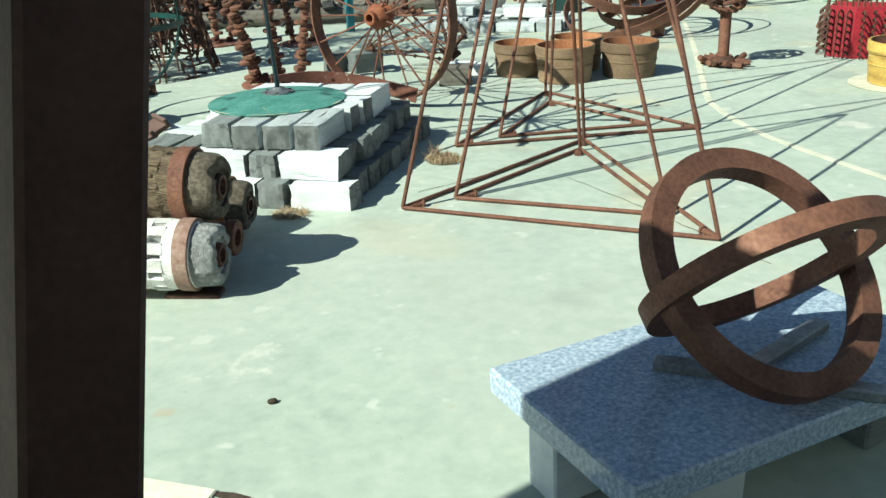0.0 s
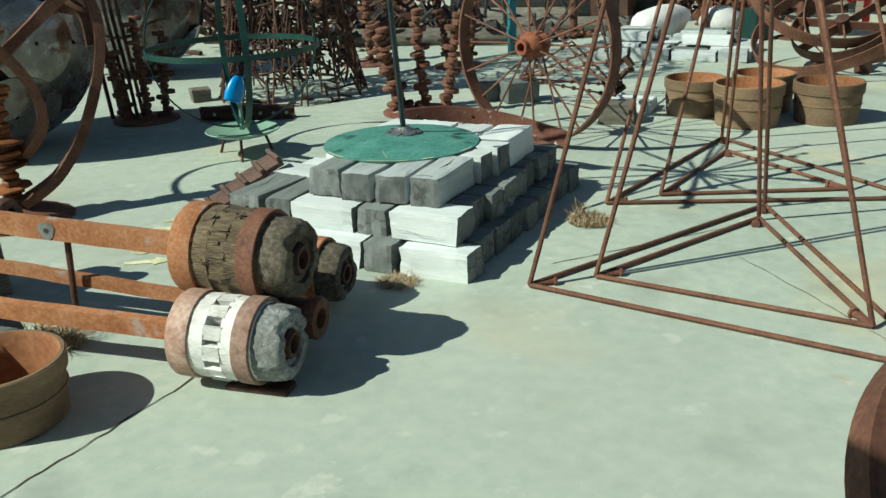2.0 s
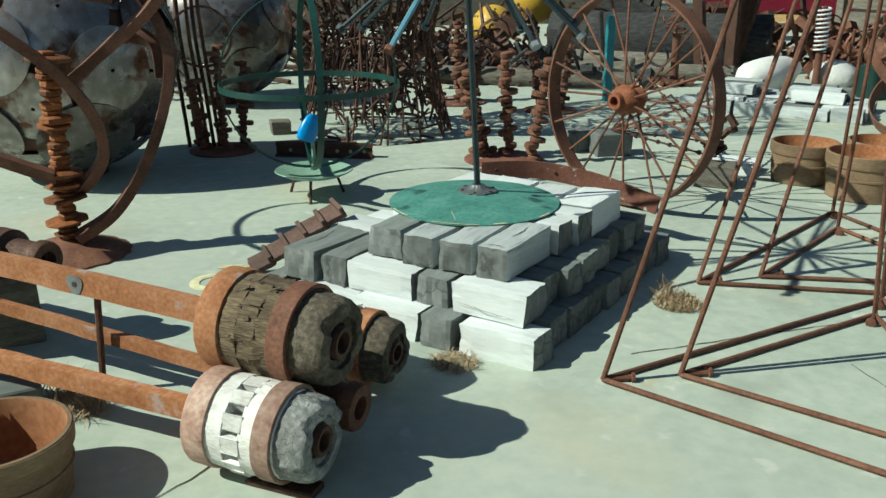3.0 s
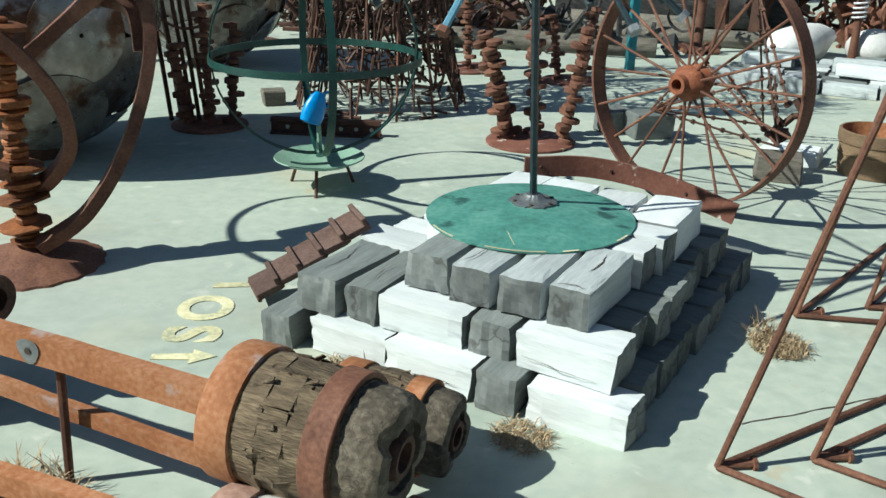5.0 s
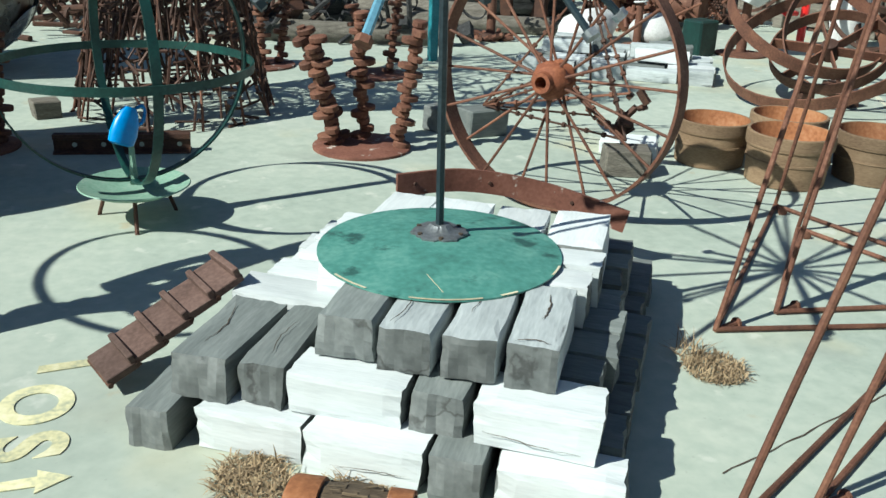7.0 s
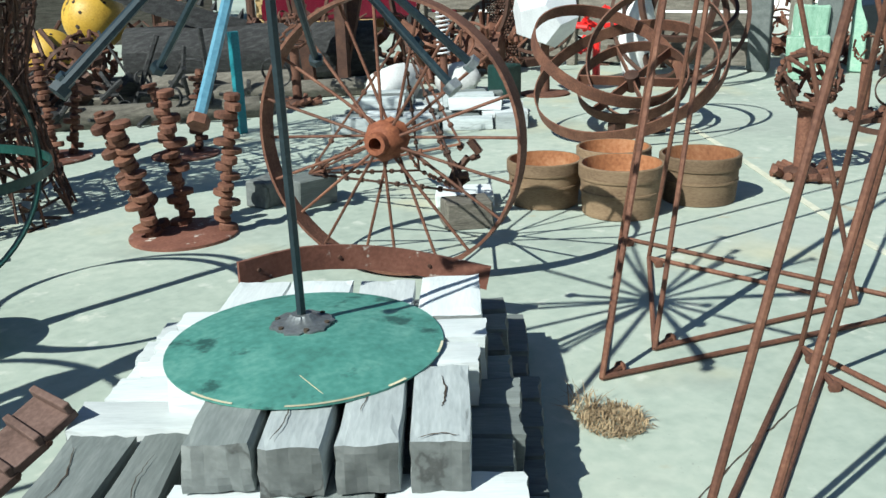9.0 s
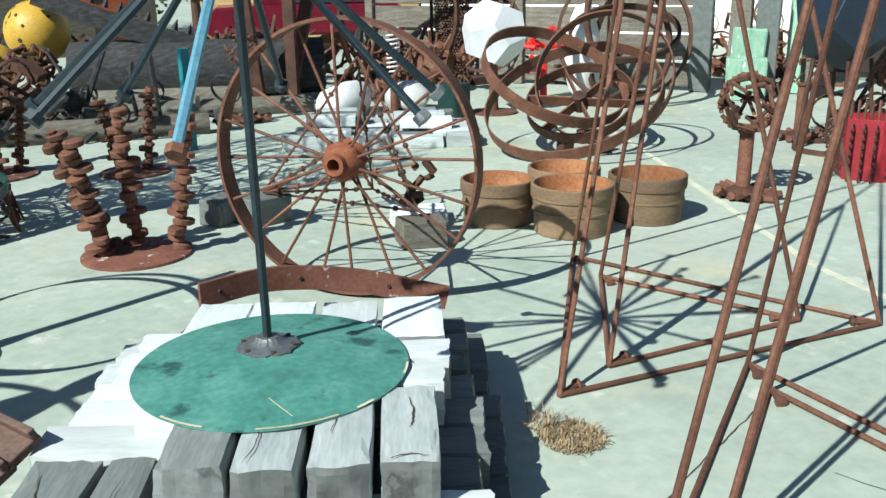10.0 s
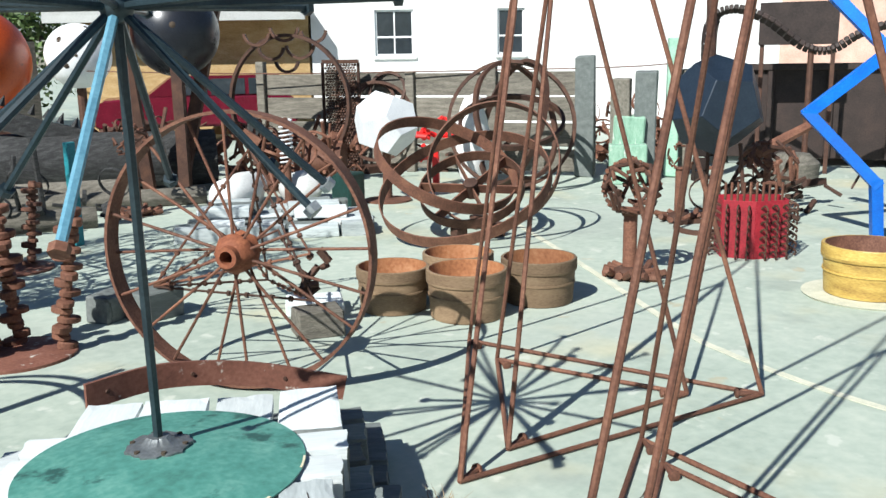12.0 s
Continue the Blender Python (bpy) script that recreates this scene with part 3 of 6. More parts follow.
for k in (4, 16, 28):
    bm = bm_new()
    p, d = pts[k], (pts[k + 1] - pts[k - 1]).normalized()
    s = Vector((d.y, -d.x, 0)).normalized()
    tube(bm, p + s * 0.006, p + s * 0.016, 0.011, 10, 0.008)
    part("rivet", bm, RUST_DARK, rim_seg)

# ---- pots ----


def pot(m, r=0.24, h=0.33, label="", group="", outer=POT, inner=POT_IN, k=1.0):
    t = thing("pot", m, label, "pot", group)
    bm = bm_new()
    lathe(bm, [(r * 0.87, 0.0), (r * 0.9, 0.006), (r * 0.925, h * 0.3), (r * 0.94, h * 0.45), (r * 0.955, h * 0.452), (r * 0.955, h * 0.5), (r * 0.94, h * 0.503),
               (r * 0.955, h * 0.72), (r * 0.99, h * 0.73), (r, h * 0.75), (r, h * 0.98), (r * 0.985, h), (r * 0.93, h), (r * 0.92, h * 0.98), (r * 0.88, h * 0.3),
               (r * 0.8, h * 0.12), (0.0, h * 0.12)], 56)
    ob = part("body", bm, [outer, inner], t)
    lip = bm_new()
    hoop(lip, r * 1.006, h * 0.2, r * 0.03, Matrix.Translation((0, 0, h * 0.885)), 56)
    part("rim_band", lip, outer, t)
    lip = bm_new()
    hoop(lip, r * 0.962, h * 0.035, r * 0.02, Matrix.Translation((0, 0, h * 0.475)), 56)
    part("hoop_band", lip, outer, t)
    for f in ob.data.polygons:
        c = f.center
        rr = math.hypot(c.x, c.y)
        if rr < r * 0.935 and c.z > h * 0.1 and f.normal.dot(Vector((c.x, c.y, 0))) <= 0.01:
            f.material_index = 1
    return t


for x, y, s, hh in ((2.40, 3.43, 1.0, 0.32), (2.66, 2.94, 1.08, 0.345), (3.30, 2.88, 1.06, 0.335), (3.0, 3.42, 1.03, 0.33)):
    pot(pose(x, y, 0, 0, 0, random.uniform(0, 360)), 0.256 * s, hh * 0.97, "brown banded drum pot with a rusty orange inside", "cluster of drum pots")
pot(pose(-1.86, -0.93, 0), 0.25, 0.25, "rusty brown drum pot standing alone on concrete")

# ---- porch: leaning post, unseen roof added for shade, threshold slab ----
bm = bm_new()
box(bm, (-0.184, 0, 0), (0, 0.2, 3.1), 0.012)
post_axis = Vector((0.165, 0.15, 0.975)).normalized()
px = Vector((0.95, 0.3, 0)) - post_axis * Vector((0.95, 0.3, 0)).dot(post_axis)
pm = basis((-1.165, -3.72, -0.03), px, post_axis)
solo("porch_post", bm, BROWN_POST, pm, "dark brown painted timber post leaning at the porch edge", "post")
# unseen roof, placed so that its shadow edge crosses the granite slab
bm = bm_new()
box(bm, (-6.0, -4.0, 0), (0, 0, 0.12), 0.01)
solo("porch_roof", bm, FENCE_WOOD, basis((-1.8, -3.16, 2.6), (0.94, 0.34, 0)), "unseen board roof added to shade the slab and rings", "roof", kind="structure")
bm = bm_new()
box(bm, (-4.0, -6.0, -0.05), (0.62, 0.0, 0.012), 0.004)
solo("pavement", bm, PAINT_LINE, basis((-1.45, -2.08, 0), (0.83, -0.56, 0)), "cream concrete porch slab with a dirty edge", "pavement", kind="structure")

# concrete joints


def crack(pts, w, name="crack"):
    b = bm_new()
    line = []
    for p, q in zip(pts, pts[1:]):
        p, q = Vector((*p, 0.003)), Vector((*q, 0.003))
        n = max(2, int((q - p).length / 0.05))
        for i in range(n):
            line.append(p + (q - p) * i / n + Vector((random.uniform(-1, 1), random.uniform(-1, 1), 0)) * 0.006)
    left, right = [], []
    for i, p in enumerate(line):
        d = (line[min(i + 1, len(line) - 1)] - line[max(i - 1, 0)]).normalized()
        s = Vector((-d.y, d.x, 0)) * w * random.uniform(0.5, 1.3)
        left.append(b.verts.new(p + s))
        right.append(b.verts.new(p - s))
    for i in range(len(line) - 1):
        b.faces.new((left[i], right[i], right[i + 1], left[i + 1]))
    return solo(name, b, DIRT_AND_SHADE, Matrix(), "thin dirty joint in the concrete", "joint", kind="structure", smooth=False)


crack([(-2.1, -2.0), (-1.67, -1.39), (-1.27, -0.82), (-0.9, -0.3)], 0.004)
crack([(-1.9, -1.82), (-1.45, -2.09), (-1.0, -2.4), (-0.8, -2.55)], 0.018)
crack([(0.45, 0.2), (1.1, 0.42), (1.7, 0.6)], 0.003)
crack([(1.4, 0.1), (1.55, -0.6), (1.7, -1.6)], 0.0025)

# painted line and letters on the slab
bm = bm_new()
sweep(bm, spline([(5.6, 5.7, 0.004), (4.58, 3.79, 0.004), (3.46, 1.79, 0.004), (3.25, 1.3, 0.004), (3.12, 0.75, 0.004), (3.07, 0.3, 0.004), (3.1, -0.6, 0.004), (3.2, -1.6, 0.004)], 10), 0.004, 0.055)
solo("trim", bm, PAINT_LINE, Matrix(), "worn cream painted line on the concrete", "line", kind="structure")


def letters(text, m, size, name, material):
    cu = bpy.data.curves.new(name, "FONT")
    cu.body, cu.size, cu.extrude, cu.offset = text, size, 0.0015, 0.012
    cu.space_character = 1.15
    ob = new(name, cu)
    dg = bpy.context.evaluated_depsgraph_get()
    me = bpy.data.meshes.new_from_object(ob.evaluated_get(dg))
    bpy.data.objects.remove(ob)
    me.materials.clear()
    me.materials.append(material)
    o = new(name, me)
    o.matrix_world = m
    return o


for ch, y in (("S", 0.785), ("O", 0.985)):
    tagged(letters(ch, basis((-1.56, y, 0.003), (-0.03, 1, 0)), 0.32, "painted_letter", PAINT_YELLOW),
           "worn cream painted letter " + ch + " on the concrete", "lettering", "painted letters", "structure")


def paint_mark(name, outline, m, label):
    b = bm_new()
    f = b.faces.new([b.verts.new((x, y, 0)) for x, y in outline])
    up = bmesh.ops.extrude_face_region(b, geom=[f])["geom"]
    for q in up:
        if isinstance(q, bmesh.types.BMVert):
            q.co.z += 0.003
    solo(name, b, PAINT_YELLOW, m, label, "lettering", "painted letters", "structure", smooth=False)


paint_mark("painted_arrow", [(-0.13, -0.022), (0.03, -0.026), (0.028, -0.06), (0.13, 0.0), (0.03, 0.058), (0.032, 0.024), (-0.13, 0.02)], pose(-1.655, 0.655, 0.002, 0, 0, 2),
           "worn cream painted arrow on the concrete")
paint_mark("painted_bar", [(-0.1, -0.025), (0.1, -0.03), (0.11, 0.02), (-0.09, 0.028)], pose(-1.6, 1.37, 0.002, 0, 0, 8), "faint cream painted bar on the concrete")

# ---- granite slab with linked rings ----
SLAB = basis((0.02, -2.86, 0), (0.985, 0.17, 0))
bm = bm_new()
box(bm, (-0.02, -0.36, 0.215), (1.33, 0.36, 0.30), 0.008, jitter=0.006)
solo("granite_slab", bm, GRANITE, SLAB, "thick pale speckled granite slab lying on timber blocks", "slab")
for k, (x, y) in enumerate(((-0.01, 0.05), (0.25, -0.22), (0.95, 0.1), (1.0, -0.2))):
    bm = bm_new()
    box(bm, (0, 0, 0), (0.2, 0.16, 0.215), 0.008, jitter=0.006)
    solo("timber_block", bm, WOOD_PALE if k < 2 else WOOD_GREY, SLAB @ pose(x, y - 0.05, 0, 0, 0, random.uniform(-8, 8)),
         "short weathered timber block under the granite slab", "block", "blocks under the slab", smooth=False)
rings = thing("ring_sculpture", Matrix.Translation((0.625, -2.875, 0.30)), "two linked rings of thick brown rusted steel on a granite slab", "sculpture")


def square_ring(radius, w, m):
    b = bm_new()
    hoop(b, radius, w * 0.8, w * 0.85, m, seg=64)
    bmesh.ops.bevel(b, geom=[e for e in b.edges if e.calc_length() > 0 and abs(e.calc_face_angle(0)) > 0.6], offset=0.004, segments=1, affect="EDGES")
    return b


M_A = axis_pose((0.079, 0.083, 0.326), (0.184, -0.686, 0.69))
M_B = axis_pose((0.049, 0.033, 0.342), (-0.083, 0.691, 0.674))
part("ring", square_ring(0.402, 0.085, M_A), RUST, rings)
part("ring", square_ring(0.378, 0.08, M_B), RUST, rings)
for cx, cy, ang, half in ((0.06, -0.02, -38, 0.34), (0.2, 0.12, 24, 0.26)):
    bm = bm_new()
    box(bm, (-half, -0.03, 0), (half, 0.03, 0.035), 0.005, pose(cx, cy, 0, 0, 0, ang))
    part("base_bar", bm, STEEL, rings, "grey flat steel foot bar")

# ---- wagon hubs on axle beams ----
AX = Vector((0.918, -0.394, -0.04)).normalized()


def hub_things(end, r, length, wood, band, label, slots, beam_mat, axis=AX, end_mat=None):
    end_mat = end_mat or GRAIN_END
    m = axis_pose(end, axis)
    t = thing("wagon_hub", m, label, "wheel hub", "old wagon hubs on axles")
    b = bm_new()
    rough = lambda i, q, z: 0.014 * math.sin(i * 2.7 + z * 40) + 0.01 * math.sin(i * 5.1)
    lathe(b, [(r * 0.34, -0.06), (r * 0.36, -0.03), (r * 0.42, -0.024), (r * 0.5, -0.022), (r * 0.515, -0.004), (r * 0.6, 0.0), (r * 0.7, -0.002), (r * 0.79, -0.008), (r * 0.83, -0.02),
              (r * 0.86, -0.05), (r * 0.87, -length * 0.2), (r * 0.89, -length * 0.28)], 56, flute=rough)
    seed = Vector((r * 700, length * 90, 0))
    for v_ in b.verts:
        a = math.atan2(v_.co.y, v_.co.x)
        q = math.hypot(v_.co.x, v_.co.y) / r
        chunk = noise.noise(Vector((2.1 * math.cos(a), 2.1 * math.sin(a), 0)) + seed)
        v_.co.z -= (0.026 * max(0.0, min(1.0, 1.8 * chunk)) + 0.006 * abs(noise.noise(Vector((9 * math.cos(a), 9 * math.sin(a), q * 5)) + seed))) * min(1.0, max(0.0, (q - 0.36) * 4))
    part("end_wood", b, end_mat, t, "cracked end grain")
    b = bm_new()
    lathe(b, [(r * 0.33, -0.06), (r * 0.33, -0.012), (r * 0.3, -0.004), (r * 0.22, -0.006), (r * 0.2, -0.05)], 24)
    part("axle_nut", b, RUST_DARK, t)
    b = bm_new()
    lathe(b, [(r * 0.93, -length * 0.41), (r * 0.99, -length * 0.41), (r, -length * 0.405), (r, -length * 0.265), (r * 0.99, -length * 0.26), (r * 0.92, -length * 0.26)], 48, closed=True)
    part("iron_band", b, band, t)
    for za, zb, ra, rb in ((0.25, 0.52, 0.9, 0.965), (0.66, 0.82, 0.975, 0.95)):
        b = bm_new()
        lathe(b, [(r * 0.56, -length * za), (r * ra, -length * za), (r * rb, -length * zb), (r * 0.56, -length * zb)], 44, closed=True, flute=lambda i, q, z: rough(i, q, z) * 0.5 if q > r * 0.8 else 0)
        part("barrel", b, wood, t)
    # dark core, its colour standing for the shade deep in the mortises
    b = bm_new()
    lathe(b, [(r * 0.58, -length * 0.8), (r * 0.58, -length * 0.35)], 24)
    part("core", b, DIRT_AND_SHADE, t)
    for k in range(slots):
        a = 360 * k / slots + random.uniform(-2, 2)
        white = wood is WOOD_HUB_WHITE
        w = math.pi * r / slots * (random.uniform(0.54, 0.66) if white else random.uniform(0.86, 1.03))
        b = bm_new()
        box(b, (r * 0.56, -w, -length * 0.665), (r * (random.uniform(0.945, 0.975) if white else random.uniform(0.92, 0.965)), w, -length * 0.515), 0.003, pose(0, 0, 0, 0, 0, a), jitter=0.003)
        part("stave", b, wood, t)
    b = bm_new()
    lathe(b, [(r * 0.94, -length), (r * 0.98, -length * 0.998), (r * 1.01, -length * 0.98), (r * 1.02, -length * 0.83), (r * 1.01, -length * 0.805), (r * 0.93, -length * 0.8), (r * 0.3, -length * 0.9), (r * 0.3, -length)], 48, closed=True)
    part("iron_band", b, beam_mat if wood is WOOD_HUB else band, t)
    return t, m


def upright_axle(end, axis=AX):
    """Pose on a hub's axis with local y pointing up."""
    z = axis.normalized()
    x = Vector((0, 0, 1)).cross(z).normalized()
    y = z.cross(x)
    return Matrix.Translation(end) @ Matrix((-x, -y, z)).transposed().to_4x4() @ pose(0, 0, 0, 0, 0, 180)


def axle_beam(t, m_hub, end, length, back, w, h, material, axis=AX):
    b = bm_new()
    mm = m_hub.inverted() @ upright_axle(end, axis)
    n = 14
    pts = [mm @ Vector((0.0015 * math.sin(i * 1.7), 0.0015 * math.cos(i * 2.3), -length * 0.95 - back * i / n)) for i in range(n + 1)]
    upv = (mm.to_3x3() @ Vector((0, 1, 0)))
    sweep(b, pts, h, w, up=upv)
    part("axle_beam", b, material, t, "long rusty iron axle beam")


E1 = Vector((-0.726, -0.681, 0.453))
t1, m1 = hub_things(E1, 0.185, 0.5, WOOD_HUB, RUST, "rotting brown wooden wagon hub with rusty iron bands", 12, RUST_ORANGE)
axle_beam(t1, m1, E1, 0.5, 1.66, 0.05, 0.088, RUST_ORANGE)
side = AX.cross(Vector((0, 0, 1))).normalized()
hole_at = E1 - AX * 1.19 + side * 0.028
# the hole is a flat disc with its shade put into the colour
for rr, d0, mt, nm in ((0.04, 0.0, STEEL, "worn_patch"), (0.011, 0.003, DIRT_AND_SHADE, "bolt_hole")):
    bm = bm_new()
    lathe(bm, [(rr, 0), (rr, 0.001), (0.0, 0.001)], 20, m1.inverted() @ axis_pose(hole_at + side * d0, side), flute=lambda i, q, z: 0.1 * math.sin(i * 0.94) if rr > 0.02 else 0)
    part(nm, bm, mt, t1)
AX2 = Vector((0.93, -0.365, -0.03)).normalized()
E2 = Vector((-0.775, -0.885, 0.19))
t2, m2 = hub_things(E2, 0.17, 0.46, WOOD_HUB_WHITE, BAND_TAN, "wagon hub with flaking white paint and square spoke mortises", 12, RUST, AX2, GRAIN_WHITE)
axle_beam(t2, m2, E2, 0.46, 1.6, 0.05, 0.075, RUST_ORANGE, AX2)
E4 = Vector((-0.575, -0.16, 0.172))
t4, m4 = hub_things(E4, 0.158, 0.42, WOOD_HUB, RUST_ORANGE, "dark wagon hub with cracked grey end grain", 10, RUST_ORANGE)
axle_beam(t4, m4, E4, 0.42, 0.35, 0.045, 0.07, RUST)
# unseen hubs added to throw shade on the ground by the beams
for far_end, far_axis, far_r in ((E1 - AX * 2.6, AX, 0.19), (E2 - AX2 * 2.5, AX2, 0.18)):
    hub_things(far_end, far_r, 0.5, WOOD_HUB, RUST_DARK, "unseen wooden wagon hub added at an axle's far end for its shadow", 12, RUST_DARK, -far_axis)
E3 = Vector((-0.69, -0.60, 0.16))


def iron_hub(end, axis, back, material, label):
    m = axis_pose(end, axis)
    t = thing("iron_hub", m, label, "wheel hub", "old wagon hubs on axles")
    b = bm_new()
    lathe(b, [(0.045, 0.0), (0.085, 0.0), (0.09, -0.01), (0.09, -0.05), (0.075, -0.06), (0.075, -0.2), (0.11, -0.22), (0.11, -0.3), (0.03, -0.3), (0.03, -0.05), (0.045, -0.045)], 32, closed=True)
    part("casting", b, material, t)
    axle_beam(t, m, end, 0.3, back, 0.035, 0.055, RUST_ORANGE if material is RUST else RUST_DARK, axis)


iron_hub(E3, Vector((0.915, -0.4, -0.06)).normalized(), 2.0, RUST, "small rusty iron hub on an axle under the wooden hubs")
iron_hub(Vector((-2.17, 0.29, 0.41)), AX, 0.6, RUST_DARK, "dark iron hub lying behind the axle beams")
bm = bm_new()
box(bm, (-0.11, -0.1, 0), (0.11, 0.1, 0.33), 0.008, jitter=0.006)
solo("timber_block", bm, FENCE_WOOD, pose(-2.4, 0.36, 0, 0, 0, 30), "upright weathered timber block carrying an iron hub", "block", smooth=False)
bm = bm_new()
tube(bm, (-1.80, -0.17, 0.0), (-1.765, -0.19, 0.47), 0.014, 8)
solo("prop_rod", bm, RUST, Matrix(), "short upright rusty rod propping the axle beams", "rod")
bm = bm_new()
box(bm, (-0.13, -0.04, 0), (0.13, 0.05, 0.026), 0.006, jitter=0.004)
solo("chock", bm, RUST_DARK, pose(-0.93, -0.86, 0, 0, 0, -22), "flat rusty iron chock under the white hub", "chock")
for x, y, z in ((-2.1, -0.35, 0.13), (-1.0, -0.33, 0.02)):
    bm = bm_new()
    box(bm, (-0.12, -0.1, 0), (0.12, 0.1, z), 0.008, jitter=0.006)
    solo("timber_block", bm, WOOD_GREY, pose(x, y, 0, 0, 0, 30), "grey timber block propping rusty axle beams", "block", smooth=False)

# ---- tilted track pads beside the plinth ----
pads = thing("track_chain", Matrix.Translation((-1.25, 1.5, 0)), "row of brown rusty track pads leaning on the timbers", "track chain")
PD = Vector((0.44, 0.17, 0.27)).normalized()
PW = Vector((0.47, -0.88, -0.05)).normalized()
PN = PD.cross(PW)
PN = PN if PN.z > 0 else -PN
for k in range(5):
    c = Vector((-1.42, 1.21, 0.085)) + PD * (k * 0.118) - Vector((-1.25, 1.5, 0))
    mm = basis(c, PD, PN) @ pose(0, 0, 0, random.uniform(-2, 2), 9 + random.uniform(-3, 3), random.uniform(-2, 2))
    bm = bm_new()
    box(bm, (-0.06, -0.095, -0.016), (0.062, 0.095, 0.016), 0.003, mm, jitter=0.002)
    box(bm, (0.036, -0.093, 0.01), (0.06, 0.093, 0.05), 0.003, mm)
    part("track_pad", bm, POT_BROWN, pads)
    bm = bm_new()
    tube(bm, mm @ Vector((-0.056, -0.1, -0.012)), mm @ Vector((-0.056, 0.1, -0.012)), 0.011, 8)
    part("link_pin", bm, RUST_DARK, pads)

# ---- globe cage feeder ----
GC = Vector((-1.37, 2.93, 0))
globe = thing("globe_cage", Matrix.Translation(GC), "dark green steel globe cage over a shallow bowl on three legs", "sculpture")
CEN, GR = Vector((0, 0, 0.85)), 0.64
bm = bm_new()
hoop(bm, GR, 0.042, 0.01, Matrix.Translation(CEN + Vector((0, 0, -0.03))))
part("band", bm, GREEN, globe)
for k in range(2):
    bm = bm_new()
    hoop(bm, GR - 0.011, 0.045, 0.01, Matrix.Translation(CEN) @ pose(0, 0, 0, 0, 0, 105 + 90 * k) @ pose(0, 0, 0, 90, 0, 0))
    part("band", bm, GREEN, globe)
bm = bm_new()
lathe(bm, [(0.0, 0.135), (0.12, 0.143), (0.22, 0.168), (0.285, 0.2), (0.281, 0.206), (0.21, 0.18), (0.11, 0.156), (0.0, 0.148)], 44)
part("bowl", bm, PALE_GREEN, globe, "shallow pale green bowl")
for k in range(3):
    a = radians(30 + 120 * k)
    bm = bm_new()
    tube(bm, (0.17 * math.cos(a), 0.17 * math.sin(a), 0.16), (0.23 * math.cos(a), 0.23 * math.sin(a), 0.0), 0.011, 8)
    part("leg", bm, RUST_DARK, globe)
bm = bm_new()
tube(bm, (0.0, 0.0, 0.2), (0.0, 0.0, 0.46), 0.022, 8, 0.012)
part("stem", bm, PALE_GREEN, globe)
jug = thing("plastic_jug", Matrix.Translation(GC + Vector((-0.05, -0.03, 0.42))) @ pose(0, 0, 0, 0, 22, 30), "bright blue plastic jug hanging upside down in the cage", "jug")
bm = bm_new()
lathe(bm, [(0.0, 0.2), (0.03, 0.2), (0.05, 0.17), (0.068, 0.12), (0.075, 0.06), (0.07, 0.01), (0.05, 0.0), (0.0, 0.0)], 20)
for v_ in bm.verts:
    v_.co.y *= 0.62
part("body", bm, BLUE_PLASTIC, jug)
bm = bm_new()
sweep(bm, spline([(0.03, 0, 0.2), (0.06, 0, 0.22), (0.085, 0, 0.19), (0.085, 0, 0.14), (0.065, 0, 0.12)], 5), 0.018, 0.018, up=(0, 1, 0), seg=8)
part("handle", bm, BLUE_PLASTIC, jug)
bm = bm_new()
tube(bm, (0.02, 0, 0.2), (0.36, -0.1, 1.0), 0.002, 5)
part("wire", bm, RUST_DARK, jug)

# ---- rusty crankshaft columns ----


def crank_column(b_parent, foot, top, n, r, material, seed, name="crank"):
    rs = random.Random(seed)
    foot, top = Vector(foot), Vector(top)
    axis = (top - foot)
    m = axis_pose(foot, axis)
    b = bm_new()
    L = axis.length
    tube(b, foot, top, r * 0.5, 8)
    phase = rs.uniform(0, 6)
    z = 0.0
    k = 0
    while z < L:
        h = L / n * rs.uniform(0.6, 0.95)
        a = phase + k * 2.2 + rs.uniform(-0.3, 0.3)
        rr = r * rs.uniform(0.75, 1.05)
        off = Vector((math.cos(a), math.sin(a), 0)) * r * 0.42
        prof = [(rr * 0.85, z), (rr, z + h * 0.15), (rr, z + h * 0.85), (rr * 0.85, z + h)]
        fl = lambda i, q, zz: 0.18 * math.cos(2 * (2 * math.pi * i / 14 - a))
        lathe(b, prof, 14, m @ Matrix.Translation(off), flute=fl)
        z += L / n
        k += 1
    return part(name, b, material, b_parent)


def crank_group(x, y, plate_r, cols, label, seed, material=RUST):
    t = thing("crankshaft_stand", pose(x, y, 0), label, "sculpture", "crankshaft stands")
    b = bm_new()
    lathe(b, [(plate_r, 0.0), (plate_r, 0.018), (plate_r * 0.97, 0.022), (0.0, 0.026)], 40)
    part("base_plate", b, RUST_PATCHY if material is RUST else RUST, t)
    for k, (fx, fy, tx, ty, h) in enumerate(cols):
        crank_column(t, (fx, fy, 0.02), (tx, ty, h), int(h * 19), 0.062, RUST, seed + k)
    return t


crank_group(0.09, 4.13, 0.34, [(-0.13, 0.16, -0.40, 0.06, 0.82), (-0.2, 0.02, -0.33, -0.08, 0.74), (0.06, 0.2, 0.0, 0.12, 0.86), (0.23, -0.1, 0.34, -0.16, 0.84)],
            "four rusty crankshafts standing on a round steel plate", 3)
crank_group(-2.43, 4.5, 0.3, [(-0.17, 0.0, -0.24, 0.0, 0.6), (0.03, -0.06, 0.0, 0.0, 0.95), (0.17, 0.05, 0.22, 0.08, 0.8)],
            "rusty crankshafts standing on a dark round plate", 11, RUST_DARK)
